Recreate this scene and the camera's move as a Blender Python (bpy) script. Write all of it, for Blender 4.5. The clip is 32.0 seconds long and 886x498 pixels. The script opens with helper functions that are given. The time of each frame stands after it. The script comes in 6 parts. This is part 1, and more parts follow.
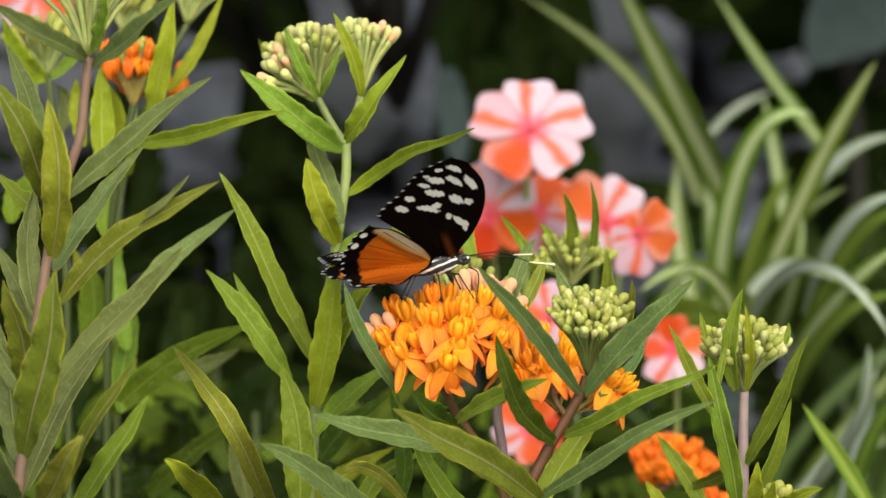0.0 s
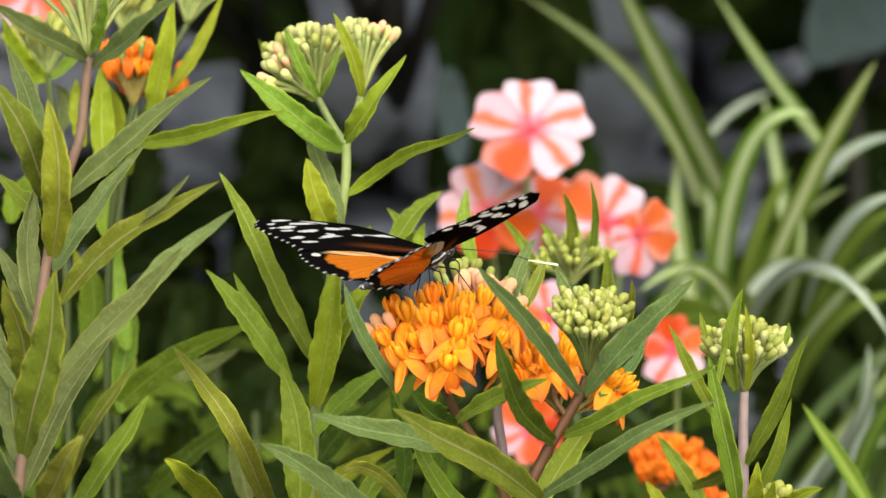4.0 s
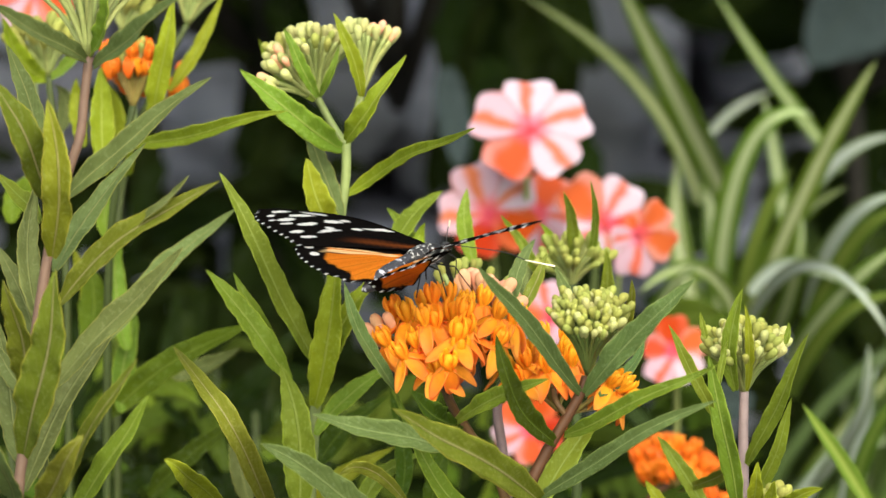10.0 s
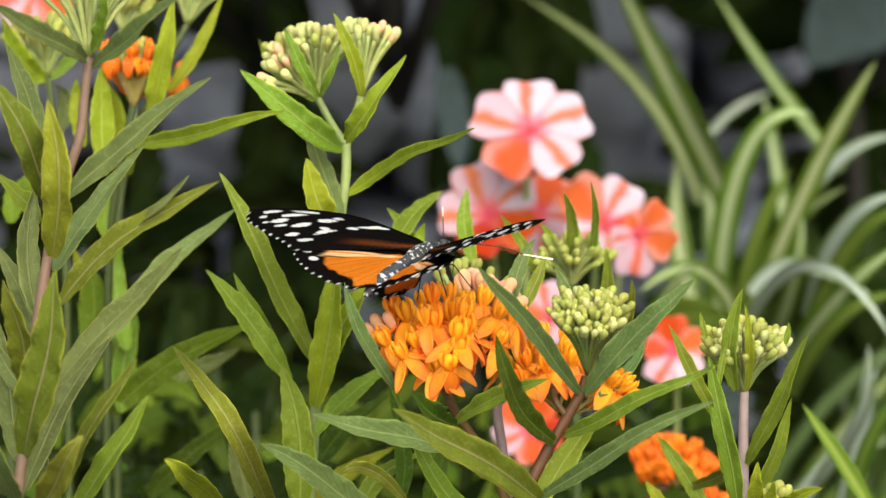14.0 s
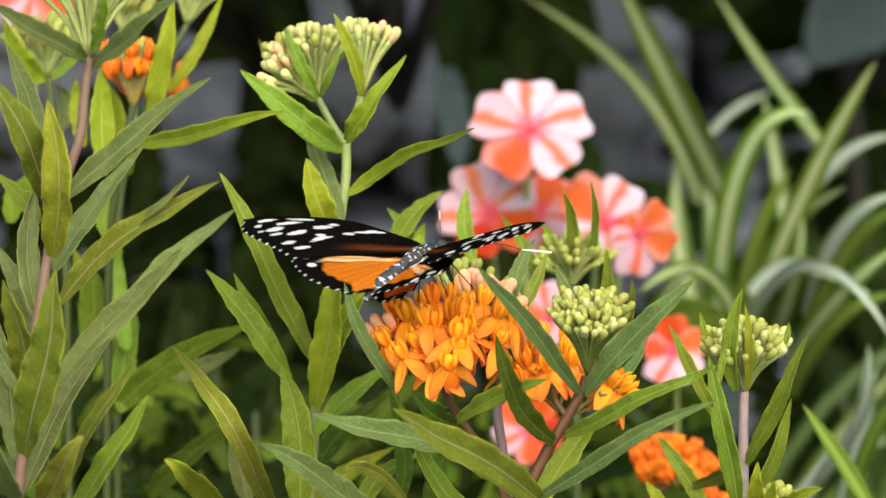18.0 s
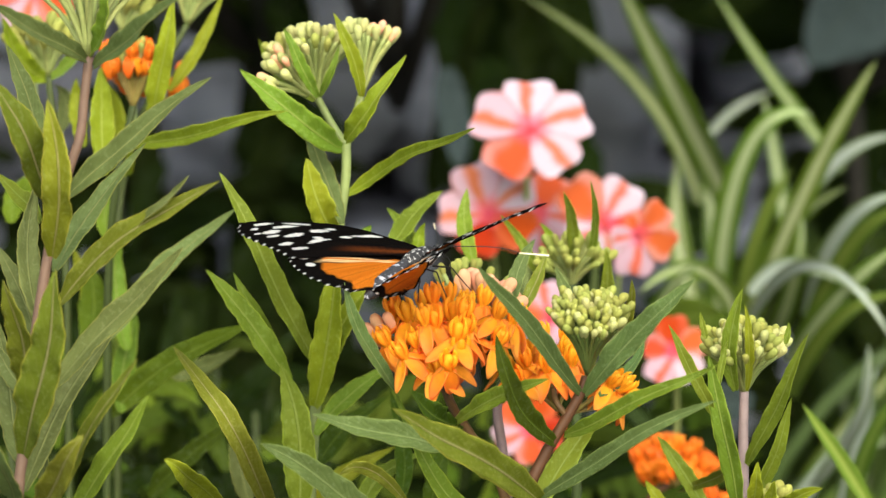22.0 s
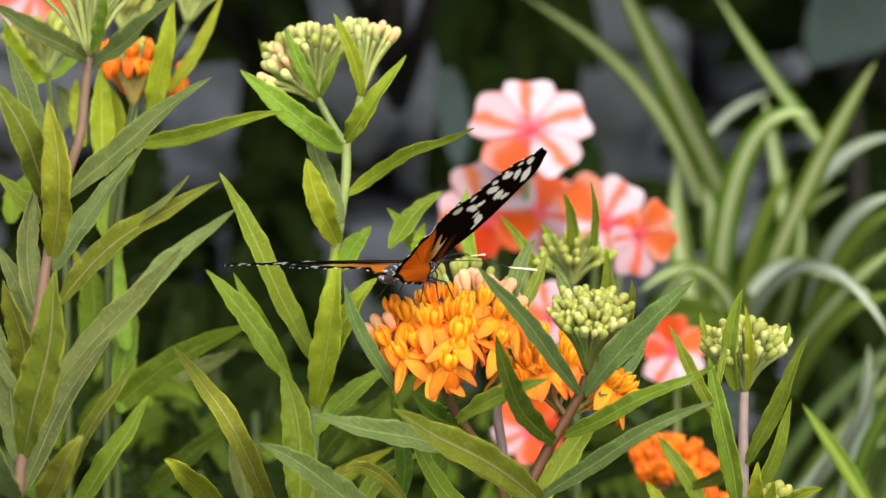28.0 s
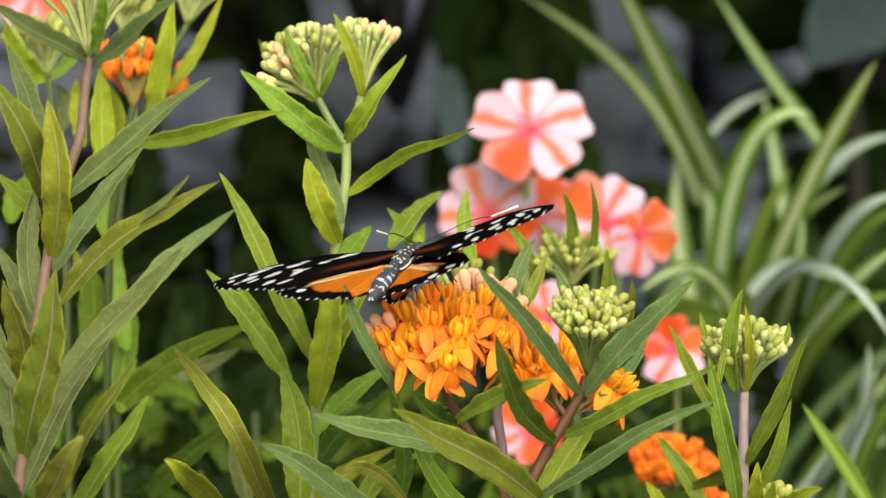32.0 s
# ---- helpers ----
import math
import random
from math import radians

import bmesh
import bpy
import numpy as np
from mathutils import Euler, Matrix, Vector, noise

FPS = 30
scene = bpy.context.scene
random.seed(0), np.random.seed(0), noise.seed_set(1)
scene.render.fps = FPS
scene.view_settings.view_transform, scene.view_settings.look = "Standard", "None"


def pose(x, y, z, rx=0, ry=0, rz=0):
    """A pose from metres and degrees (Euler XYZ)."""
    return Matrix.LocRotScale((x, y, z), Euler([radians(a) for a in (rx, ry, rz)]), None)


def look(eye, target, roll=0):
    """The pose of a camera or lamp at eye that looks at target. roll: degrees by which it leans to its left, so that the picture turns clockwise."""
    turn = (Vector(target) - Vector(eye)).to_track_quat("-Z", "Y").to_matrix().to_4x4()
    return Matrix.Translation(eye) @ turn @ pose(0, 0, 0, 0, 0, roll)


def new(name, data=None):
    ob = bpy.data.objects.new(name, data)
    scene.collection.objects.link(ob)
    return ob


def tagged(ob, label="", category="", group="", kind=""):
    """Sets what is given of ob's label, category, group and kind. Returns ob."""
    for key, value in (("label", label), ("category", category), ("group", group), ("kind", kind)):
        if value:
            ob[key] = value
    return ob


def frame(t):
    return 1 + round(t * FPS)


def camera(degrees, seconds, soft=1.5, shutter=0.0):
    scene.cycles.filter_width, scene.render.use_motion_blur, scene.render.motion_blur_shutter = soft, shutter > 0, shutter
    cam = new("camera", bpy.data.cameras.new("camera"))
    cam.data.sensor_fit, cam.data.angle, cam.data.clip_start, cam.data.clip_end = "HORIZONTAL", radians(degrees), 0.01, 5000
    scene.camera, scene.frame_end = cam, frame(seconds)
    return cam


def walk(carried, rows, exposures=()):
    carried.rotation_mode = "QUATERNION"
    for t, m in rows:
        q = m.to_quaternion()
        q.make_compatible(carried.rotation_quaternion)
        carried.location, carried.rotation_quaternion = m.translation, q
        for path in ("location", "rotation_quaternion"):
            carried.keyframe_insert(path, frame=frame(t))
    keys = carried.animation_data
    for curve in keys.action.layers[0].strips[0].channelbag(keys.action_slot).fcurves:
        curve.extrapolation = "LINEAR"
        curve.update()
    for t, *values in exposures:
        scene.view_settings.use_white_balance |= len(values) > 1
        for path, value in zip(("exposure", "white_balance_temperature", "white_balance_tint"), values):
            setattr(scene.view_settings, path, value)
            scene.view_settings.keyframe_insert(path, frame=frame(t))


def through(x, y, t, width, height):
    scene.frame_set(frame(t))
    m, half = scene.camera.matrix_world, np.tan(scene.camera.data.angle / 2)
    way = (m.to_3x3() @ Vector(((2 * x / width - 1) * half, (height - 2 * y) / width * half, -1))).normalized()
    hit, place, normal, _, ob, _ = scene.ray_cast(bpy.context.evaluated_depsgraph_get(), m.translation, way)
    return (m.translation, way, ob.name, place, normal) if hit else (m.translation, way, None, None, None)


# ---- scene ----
cam = camera(12, 32.0, soft=1.5)
eye = pose(0, 0, 0.80, 82, 0, 0)
walk(cam, [(0.0, eye), (32.0, eye)], [(0.0, 0.66, 6300, 7), (1.0, 0.80, 6280, 6), (3.0, 0.92, 6250, 5.5), (5.5, 0.88, 6230, 6.5), (32.0, 0.88, 6230, 6.5)])
cam.data.dof.use_dof = True
cam.data.dof.focus_distance = 1.0
cam.data.dof.aperture_fstop = 21.0

# ---- daylight under a bright, hazy sky ----
SUN_UP, SUN_ROUND = 40.0, 170.0
world = bpy.data.worlds.new("world")
scene.world = world
world.use_nodes = True
wn = world.node_tree.nodes
sky = wn.new("ShaderNodeTexSky")
sky.sky_type, sky.sun_disc = "NISHITA", False
sky.sun_elevation, sky.sun_rotation = radians(SUN_UP), radians(SUN_ROUND)
sky.dust_density = 4.0
wn["Background"].inputs["Strength"].default_value = 0.12
world.node_tree.links.new(sky.outputs[0], wn["Background"].inputs["Color"])
sun = new("sun", bpy.data.lights.new("sun", "SUN"))
sun.data.energy, sun.data.angle, sun.data.color = 3.2, radians(70), (1.0, 0.95, 0.86)
az, el = radians(SUN_ROUND), radians(SUN_UP)
toward = Vector((math.sin(az) * math.cos(el), math.cos(az) * math.cos(el), math.sin(el)))
sun.matrix_world = look(toward * 10, (0, 0, 0))

UP = Vector((0, 0, 1))
FACE = Vector((0, -0.98, 0.2)).normalized()


# ---- materials ----
class Nodes:
    """A small builder for node materials."""

    def __init__(self, name, rough=0.5):
        self.mat = bpy.data.materials.new(name)
        self.mat.use_nodes = True
        self.t = self.mat.node_tree
        self.bsdf = self.t.nodes["Principled BSDF"]
        self.bsdf.inputs["Roughness"].default_value = rough
        self.out = self.t.nodes["Material Output"]

    def put(self, kind, **sockets):
        n = self.t.nodes.new(kind)
        for k, v in sockets.items():
            self.plug(v, n.inputs[k.replace("_", " ")])
        return n

    def plug(self, v, socket):
        if isinstance(v, bpy.types.NodeSocket):
            self.t.links.new(v, socket)
        else:
            socket.default_value = v

    def math(self, op, a, b=0.0, c=0.0):
        n = self.t.nodes.new("ShaderNodeMath")
        n.operation = op
        for v, s in zip((a, b, c), n.inputs):
            self.plug(v, s)
        return n.outputs[0]

    def ramp(self, v, lo, hi, a=0.0, b=1.0):
        n = self.t.nodes.new("ShaderNodeMapRange")
        n.interpolation_type = "SMOOTHSTEP"
        for x, s in zip((v, lo, hi, a, b), n.inputs):
            self.plug(x, s)
        return n.outputs[0]

    def mix(self, fac, a, b):
        n = self.t.nodes.new("ShaderNodeMix")
        n.data_type = "RGBA"
        for x, s in ((fac, n.inputs[0]), (a, n.inputs[6]), (b, n.inputs[7])):
            self.plug((*x, 1) if isinstance(x, tuple) else x, s)
        return n.outputs[2]

    def noise(self, scale, detail=3.0, coords="Object"):
        tc = self.put("ShaderNodeTexCoord")
        n = self.put("ShaderNodeTexNoise", Scale=scale, Detail=detail)
        self.t.links.new(tc.outputs[coords], n.inputs["Vector"])
        return n.outputs[0]

    def uv(self):
        tc = self.put("ShaderNodeTexCoord")
        n = self.put("ShaderNodeSeparateXYZ")
        self.t.links.new(tc.outputs["UV"], n.inputs[0])
        return n.outputs[0], n.outputs[1]

    def rnd(self):
        return self.put("ShaderNodeObjectInfo").outputs["Random"]

    def shift(self, col, hue=0.02, val=0.16):
        r = self.rnd()
        r2 = self.math("FRACT", self.math("MULTIPLY", r, 7.31))
        n = self.put("ShaderNodeHueSaturation", Color=col)
        self.plug(self.math("MULTIPLY_ADD", r, 2 * hue, 0.5 - hue), n.inputs["Hue"])
        self.plug(self.math("MULTIPLY_ADD", r2, 2 * val, 1 - val), n.inputs["Value"])
        return n.outputs[0]

    def bump(self, h, strength=0.3, dist=0.0005):
        n = self.put("ShaderNodeBump", Strength=strength, Distance=dist, Height=h)
        self.t.links.new(n.outputs[0], self.bsdf.inputs["Normal"])

    def done(self, col, through=0.0, tint=None):
        self.plug((*col, 1) if isinstance(col, tuple) else col, self.bsdf.inputs["Base Color"])
        if through:
            tr = self.put("ShaderNodeBsdfTranslucent")
            self.plug((*tint, 1) if isinstance(tint, tuple) else (tint or col), tr.inputs[0])
            mx = self.put("ShaderNodeMixShader")
            mx.inputs[0].default_value = through
            self.t.links.new(self.bsdf.outputs[0], mx.inputs[1])
            self.t.links.new(tr.outputs[0], mx.inputs[2])
            self.t.links.new(mx.outputs[0], self.out.inputs["Surface"])
        return self.mat


def leaf_material(name, blade, rib, edge, rough=0.52, through=0.3, veins=0.5, mottled=0.6, gloss=0.25):
    m = Nodes(name, rough)
    u, v = m.uv()
    off = m.math("ABSOLUTE", m.math("SUBTRACT", u, 0.5))
    # side veins run forward from the midrib, a little unevenly
    bent = m.math("MULTIPLY_ADD", m.noise(110.0, 3.0), 2.2, m.math("MULTIPLY", off, -5.5))
    w = m.math("FRACT", m.math("MULTIPLY_ADD", v, 13.0, bent))
    vein = m.ramp(m.math("ABSOLUTE", m.math("SUBTRACT", w, 0.5)), 0.30, 0.5)
    spot, big, fine = m.noise(260.0, 4.0), m.noise(38.0, 2.0), m.noise(900.0, 2.0)
    dark = tuple(c * 0.78 for c in blade)
    pale = tuple(min(1, c * 1.3 + 0.015) for c in blade)
    col = m.mix(m.ramp(big, 0.38, 0.64, 0.0, mottled), blade, dark)
    col = m.mix(m.ramp(spot, 0.48, 0.72, 0.0, 0.45), col, pale)
    col = m.mix(m.ramp(fine, 0.54, 0.70, 0.0, 0.5), col, tuple(min(1, c * 1.2 + 0.04) for c in blade))
    col = m.mix(m.math("MULTIPLY", vein, veins * 0.16), col, rib)
    col = m.shift(col)
    col = m.mix(m.ramp(m.math("MULTIPLY_ADD", spot, 0.04, off), 0.475, 0.505, 0.0, 0.9), col, tuple(min(1.0, c * 1.25) for c in edge))
    col = m.mix(m.ramp(off, 0.040, 0.016, 0.0, 0.85), col, rib)
    puff = m.math("MULTIPLY", m.ramp(m.math("ABSOLUTE", m.math("SUBTRACT", w, 0.5)), 0.5, 0.0), m.ramp(off, 0.02, 0.2))
    relief = m.math("ADD", m.math("MULTIPLY", puff, 0.05 + 0.13 * veins), m.math("ADD", m.math("MULTIPLY", spot, 0.9), m.ramp(off, 0.06, 0.02)))
    m.bump(m.math("ADD", relief, m.math("MULTIPLY", fine, 0.25)), 0.6, 0.0008)
    m.bsdf.inputs["Specular IOR Level"].default_value = gloss
    m.bsdf.inputs["IOR"].default_value = 1.12 if gloss < 0.1 else 1.2 if gloss < 0.22 else 1.33
    return m.done(col, through)


def plain_material(name, col, rough=0.5, scale=300.0, vary=0.3, through=0.0, hue=0.015, val=0.15, bump=0.25, dist=0.0004, gloss=0.25):
    m = Nodes(name, rough)
    n = m.noise(scale, 4.0)
    n2 = m.noise(scale * 0.17, 2.0)
    c = m.mix(m.ramp(n, 0.3, 0.7, 0.0, vary), col, tuple(x * 0.55 for x in col))
    c = m.mix(m.ramp(n2, 0.4, 0.7, 0.0, vary), c, tuple(min(1, x * 1.3) for x in col))
    c = m.shift(c, hue, val)
    m.bump(n, bump, dist)
    m.bsdf.inputs["Specular IOR Level"].default_value = gloss
    return m.done(c, through)


OLIVE = leaf_material("leaf_olive", (0.138, 0.160, 0.012), (0.30, 0.27, 0.12), (0.25, 0.24, 0.03))
YELLOWISH = leaf_material("leaf_yellow_olive", (0.205, 0.202, 0.012), (0.34, 0.30, 0.11), (0.33, 0.30, 0.04))
GREEN = leaf_material("leaf_green", (0.158, 0.222, 0.017), (0.27, 0.33, 0.07), (0.25, 0.32, 0.03))
LIME = leaf_material("leaf_lime", (0.24, 0.295, 0.012), (0.34, 0.39, 0.07), (0.33, 0.37, 0.03), through=0.34)
PALE = leaf_material("leaf_pale_underside", (0.126, 0.165, 0.044), (0.22, 0.24, 0.08), (0.21, 0.21, 0.05), rough=0.6, veins=0.7)
GREY = leaf_material("leaf_grey_green", (0.112, 0.168, 0.044), (0.235, 0.295, 0.104), (0.202, 0.255, 0.070), rough=0.55, veins=1.0)
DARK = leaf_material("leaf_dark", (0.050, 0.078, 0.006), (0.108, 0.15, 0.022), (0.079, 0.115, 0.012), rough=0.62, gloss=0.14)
MID = leaf_material("leaf_mid_green", (0.095, 0.150, 0.010), (0.16, 0.21, 0.030), (0.14, 0.19, 0.018), rough=0.62, gloss=0.14)
# near-black green: the shade of the background put into the leaf colour
SHADE = leaf_material("leaf_shaded_green", (0.010, 0.017, 0.002), (0.015, 0.026, 0.004), (0.012, 0.020, 0.003), rough=0.85, through=0.03, gloss=0.03)
DUSKY = leaf_material("leaf_blue_grey", (0.032, 0.045, 0.041), (0.040, 0.054, 0.047), (0.034, 0.045, 0.040), rough=0.65, through=0.05, gloss=0.2)

STEM_GREEN = plain_material("stem_green", (0.216, 0.259, 0.079), 0.5, 500.0)
STEM_MID = plain_material("stem_mid_green", (0.122, 0.158, 0.036), 0.5, 500.0)
# green stem darkened for plants further back; the shade is in its colour
STEM_SHADE = plain_material("stem_shaded_green", (0.045, 0.063, 0.014), 0.5, 500.0)
STEM_MAUVE = plain_material("stem_mauve", (0.135, 0.088, 0.052), 0.5, 500.0)
STEM_BROWN = plain_material("stem_brown", (0.092, 0.044, 0.014), 0.5, 500.0)
BARK = plain_material("bark_dark", (0.022, 0.020, 0.014), 0.85, 120.0)
STEM_PURPLE = plain_material("stem_purple", (0.216, 0.158, 0.144), 0.5, 500.0)
PEDICEL = plain_material("flower_stalk_green", (0.274, 0.310, 0.094), 0.5, 700.0)
PEDICEL_RED = plain_material("flower_stalk_olive", (0.230, 0.173, 0.043), 0.5, 700.0)
BUD = plain_material("bud_cream_green", (0.50, 0.50, 0.18), 0.7, 500.0, 0.45, 0.2, val=0.18, gloss=0.08)
BUD_GREEN = plain_material("bud_green", (0.33, 0.345, 0.078), 0.7, 500.0, 0.5, 0.2, val=0.2, gloss=0.08)
BUD_PEACH = plain_material("bud_peach", (0.80, 0.42, 0.23), 0.7, 500.0, 0.2, 0.2, gloss=0.08)


def orange_petal_material(name, core, rim):
    m = Nodes(name, 0.55)
    u, v = m.uv()
    off = m.math("ABSOLUTE", m.math("SUBTRACT", u, 0.5))
    n = m.noise(420.0, 3.0)
    col = m.mix(m.ramp(m.math("MULTIPLY_ADD", n, 0.3, v), 0.45, 1.15, 0.0, 0.85), core, rim)
    col = m.mix(m.ramp(off, 0.30, 0.5, 0.0, 0.6), col, rim)
    col = m.mix(m.ramp(n, 0.5, 0.75, 0.0, 0.3), col, tuple(c * 0.7 for c in core))
    m.bump(n, 0.25, 0.0004)
    m.bsdf.inputs["Specular IOR Level"].default_value = 0.3
    return m.done(m.shift(col, 0.014, 0.14), 0.44)


ORANGE = orange_petal_material("petal_orange", (0.98, 0.40, 0.015), (0.93, 0.30, 0.055))
HOOD = plain_material("hood_orange", (1.0, 0.45, 0.018), 0.5, 350.0, 0.2, 0.45, 0.014, 0.14)
DEEP_ORANGE = plain_material("petal_deep_orange", (0.80, 0.19, 0.010), 0.42, 350.0, 0.22, 0.22, 0.012, 0.12)


def impatiens_material(name, pale, coral, share=0.25):
    m = Nodes(name, 0.55)
    u, v = m.uv()
    off = m.math("ABSOLUTE", m.math("SUBTRACT", u, 0.5))
    wob = m.math("MULTIPLY_ADD", m.noise(110.0, 3.0), 0.3, -0.15)
    # a coral stripe parts the pale lobes of each petal and feathers into them
    away = m.math("ABSOLUTE", m.math("SUBTRACT", m.math("ADD", u, wob), 0.58))
    col = m.mix(m.ramp(away, share + 0.14, share * 0.45), pale, coral)
    col = m.mix(m.ramp(off, 0.40, 0.52, 0.0, 0.45), col, coral)
    white = tuple(min(1.0, c * 1.12 + 0.04) for c in pale)
    col = m.mix(m.math("MULTIPLY", m.ramp(v, 0.80, 1.0), m.ramp(m.noise(60.0, 2.0), 0.4, 0.6)), col, white)
    col = m.mix(m.ramp(v, 0.34, 0.05, 0.0, 0.8), col, (0.62, 0.08, 0.11))
    ridges = m.math("FRACT", m.math("MULTIPLY", u, 9.0))
    m.bump(m.math("ADD", m.noise(500.0, 3.0), m.math("MULTIPLY", ridges, 0.3)), 0.25, 0.0006)
    m.bsdf.inputs["Specular IOR Level"].default_value = 0.12
    m.bsdf.inputs["IOR"].default_value = 1.15
    return m.done(m.shift(col, 0.008, 0.06), 0.3)


PETAL_PINK = impatiens_material("impatiens_pink", (0.50, 0.335, 0.375), (0.52, 0.13, 0.06), 0.07)
PETAL_WHITE = impatiens_material("impatiens_white", (0.50, 0.40, 0.44), (0.52, 0.14, 0.07), 0.05)
PETAL_CORAL = impatiens_material("impatiens_coral", (0.52, 0.20, 0.16), (0.52, 0.085, 0.026), 0.34)
PETAL_RED = impatiens_material("impatiens_red", (0.46, 0.075, 0.03), (0.40, 0.042, 0.008), 0.3)


def strap_material(name, edge, middle, width=0.2):
    m = Nodes(name, 0.42)
    u, v = m.uv()
    off = m.math("ABSOLUTE", m.math("SUBTRACT", u, 0.5))
    streaks = m.math("FRACT", m.math("MULTIPLY", u, 23.0))
    band = m.ramp(m.math("ADD", off, m.math("MULTIPLY_ADD", m.noise(60.0), 0.1, -0.05)), width + 0.08, width - 0.04)
    col = m.mix(band, edge, middle)
    col = m.mix(m.ramp(streaks, 0.6, 1.0, 0.0, 0.18), col, (0.10, 0.16, 0.03))
    m.bump(streaks, 0.15, 0.0005)
    return m.done(m.shift(col, 0.012, 0.3), 0.3)


STRAP = strap_material("strap_leaf_variegated", (0.098, 0.160, 0.010), (0.40, 0.45, 0.22), 0.18)
# darker copy of STRAP that puts the plant's inner shade into colour
STRAP_SHADE = strap_material("strap_leaf_shaded", (0.032, 0.062, 0.005), (0.07, 0.11, 0.022), 0.14)
STRAP_PALE = strap_material("strap_leaf_pale", (0.13, 0.19, 0.055), (0.44, 0.50, 0.40), 0.30)
STRAP_GREEN = strap_material("strap_leaf_green", (0.105, 0.180, 0.015), (0.203, 0.270, 0.045), 0.14)


def rock_material():
    m = Nodes("rock_grey", 0.8)
    m.bsdf.inputs["Specular IOR Level"].default_value = 0.2
    m.bsdf.inputs["IOR"].default_value = 1.2
    a, b, c = m.noise(9.0, 6.0), m.noise(40.0, 5.0), m.noise(3.0, 2.0)
    # bedding lines run level through the stone
    tc = m.put("ShaderNodeTexCoord")
    mp = m.put("ShaderNodeMapping")
    mp.inputs["Scale"].default_value = (7.0, 7.0, 46.0)
    m.t.links.new(tc.outputs["Object"], mp.inputs[0])
    bed = m.put("ShaderNodeTexNoise", Scale=1.0, Detail=4.0)
    m.t.links.new(mp.outputs[0], bed.inputs["Vector"])
    col = m.mix(m.ramp(a, 0.34, 0.64), (0.16, 0.165, 0.195), (0.50, 0.52, 0.60))
    col = m.mix(m.ramp(bed.outputs[0], 0.54, 0.64, 0.0, 0.8), col, (0.018, 0.018, 0.022))
    col = m.mix(m.ramp(b, 0.6, 0.75, 0.0, 0.5), col, (0.025, 0.025, 0.03))
    col = m.mix(m.ramp(c, 0.55, 0.72, 0.0, 0.6), col, (0.035, 0.045, 0.018))
    m.bump(m.math("ADD", a, m.math("MULTIPLY", bed.outputs[0], 0.8)), 0.8, 0.012)
    return m.done(m.shift(col, 0.01, 0.4))


def soil_material():
    m = Nodes("soil", 0.9)
    a, b = m.noise(60.0, 6.0), m.noise(6.0, 3.0)
    col = m.mix(m.ramp(a, 0.35, 0.7), (0.014, 0.011, 0.008), (0.045, 0.034, 0.024))
    col = m.mix(m.ramp(b, 0.5, 0.8, 0.0, 0.4), col, (0.02, 0.03, 0.01))
    m.bump(a, 0.8, 0.01)
    return m.done(col)


# pale ground out of view, added to bounce light up onto undersides
def bounce_ground_material():
    m = Nodes("bounce_ground", 0.9)
    a, b = m.noise(90.0, 5.0), m.noise(4.0, 3.0)
    col = m.mix(m.ramp(a, 0.35, 0.65), (0.34, 0.32, 0.28), (0.58, 0.56, 0.51))
    col = m.mix(m.ramp(b, 0.5, 0.8, 0.0, 0.35), col, (0.30, 0.28, 0.24))
    m.bump(a, 0.8, 0.008)
    return m.done(col)


ROCK, SOIL, BOUNCE_GROUND = rock_material(), soil_material(), bounce_ground_material()


def wing_material(name, rough):
    m = Nodes(name, rough)
    at = m.put("ShaderNodeAttribute")
    at.attribute_name = "scales"
    n = m.noise(2500.0, 2.0)
    col = m.mix(m.ramp(n, 0.4, 0.75, 0.0, 0.18), at.outputs["Color"], (0.02, 0.014, 0.01))
    m.bump(n, 0.2, 0.0001)
    m.bsdf.inputs["Specular IOR Level"].default_value = 0.05
    m.bsdf.inputs["IOR"].default_value = 1.06
    return m.done(col, 0.60)


WING = wing_material("wing_scales", 0.85)


def fur_material(name, dark, light, bands, amount):
    m = Nodes(name, 0.7)
    tc = m.put("ShaderNodeTexCoord")
    x = m.put("ShaderNodeSeparateXYZ")
    m.t.links.new(tc.outputs["Object"], x.inputs[0])
    ring = m.math("FRACT", m.math("MULTIPLY", x.outputs[0], bands))
    n = m.noise(520.0, 2.0)
    fine = m.noise(2600.0, 2.0)
    pale = m.math("MULTIPLY", m.ramp(ring, 0.35, 0.6), m.ramp(n, 0.64 - amount, 0.68 - amount))
    col = m.mix(pale, dark, light)
    col = m.mix(m.ramp(fine, 0.5, 0.7, 0.0, 0.16), col, tuple(c * 0.5 for c in light))
    m.bump(fine, 0.6, 0.0002)
    return m.done(col)


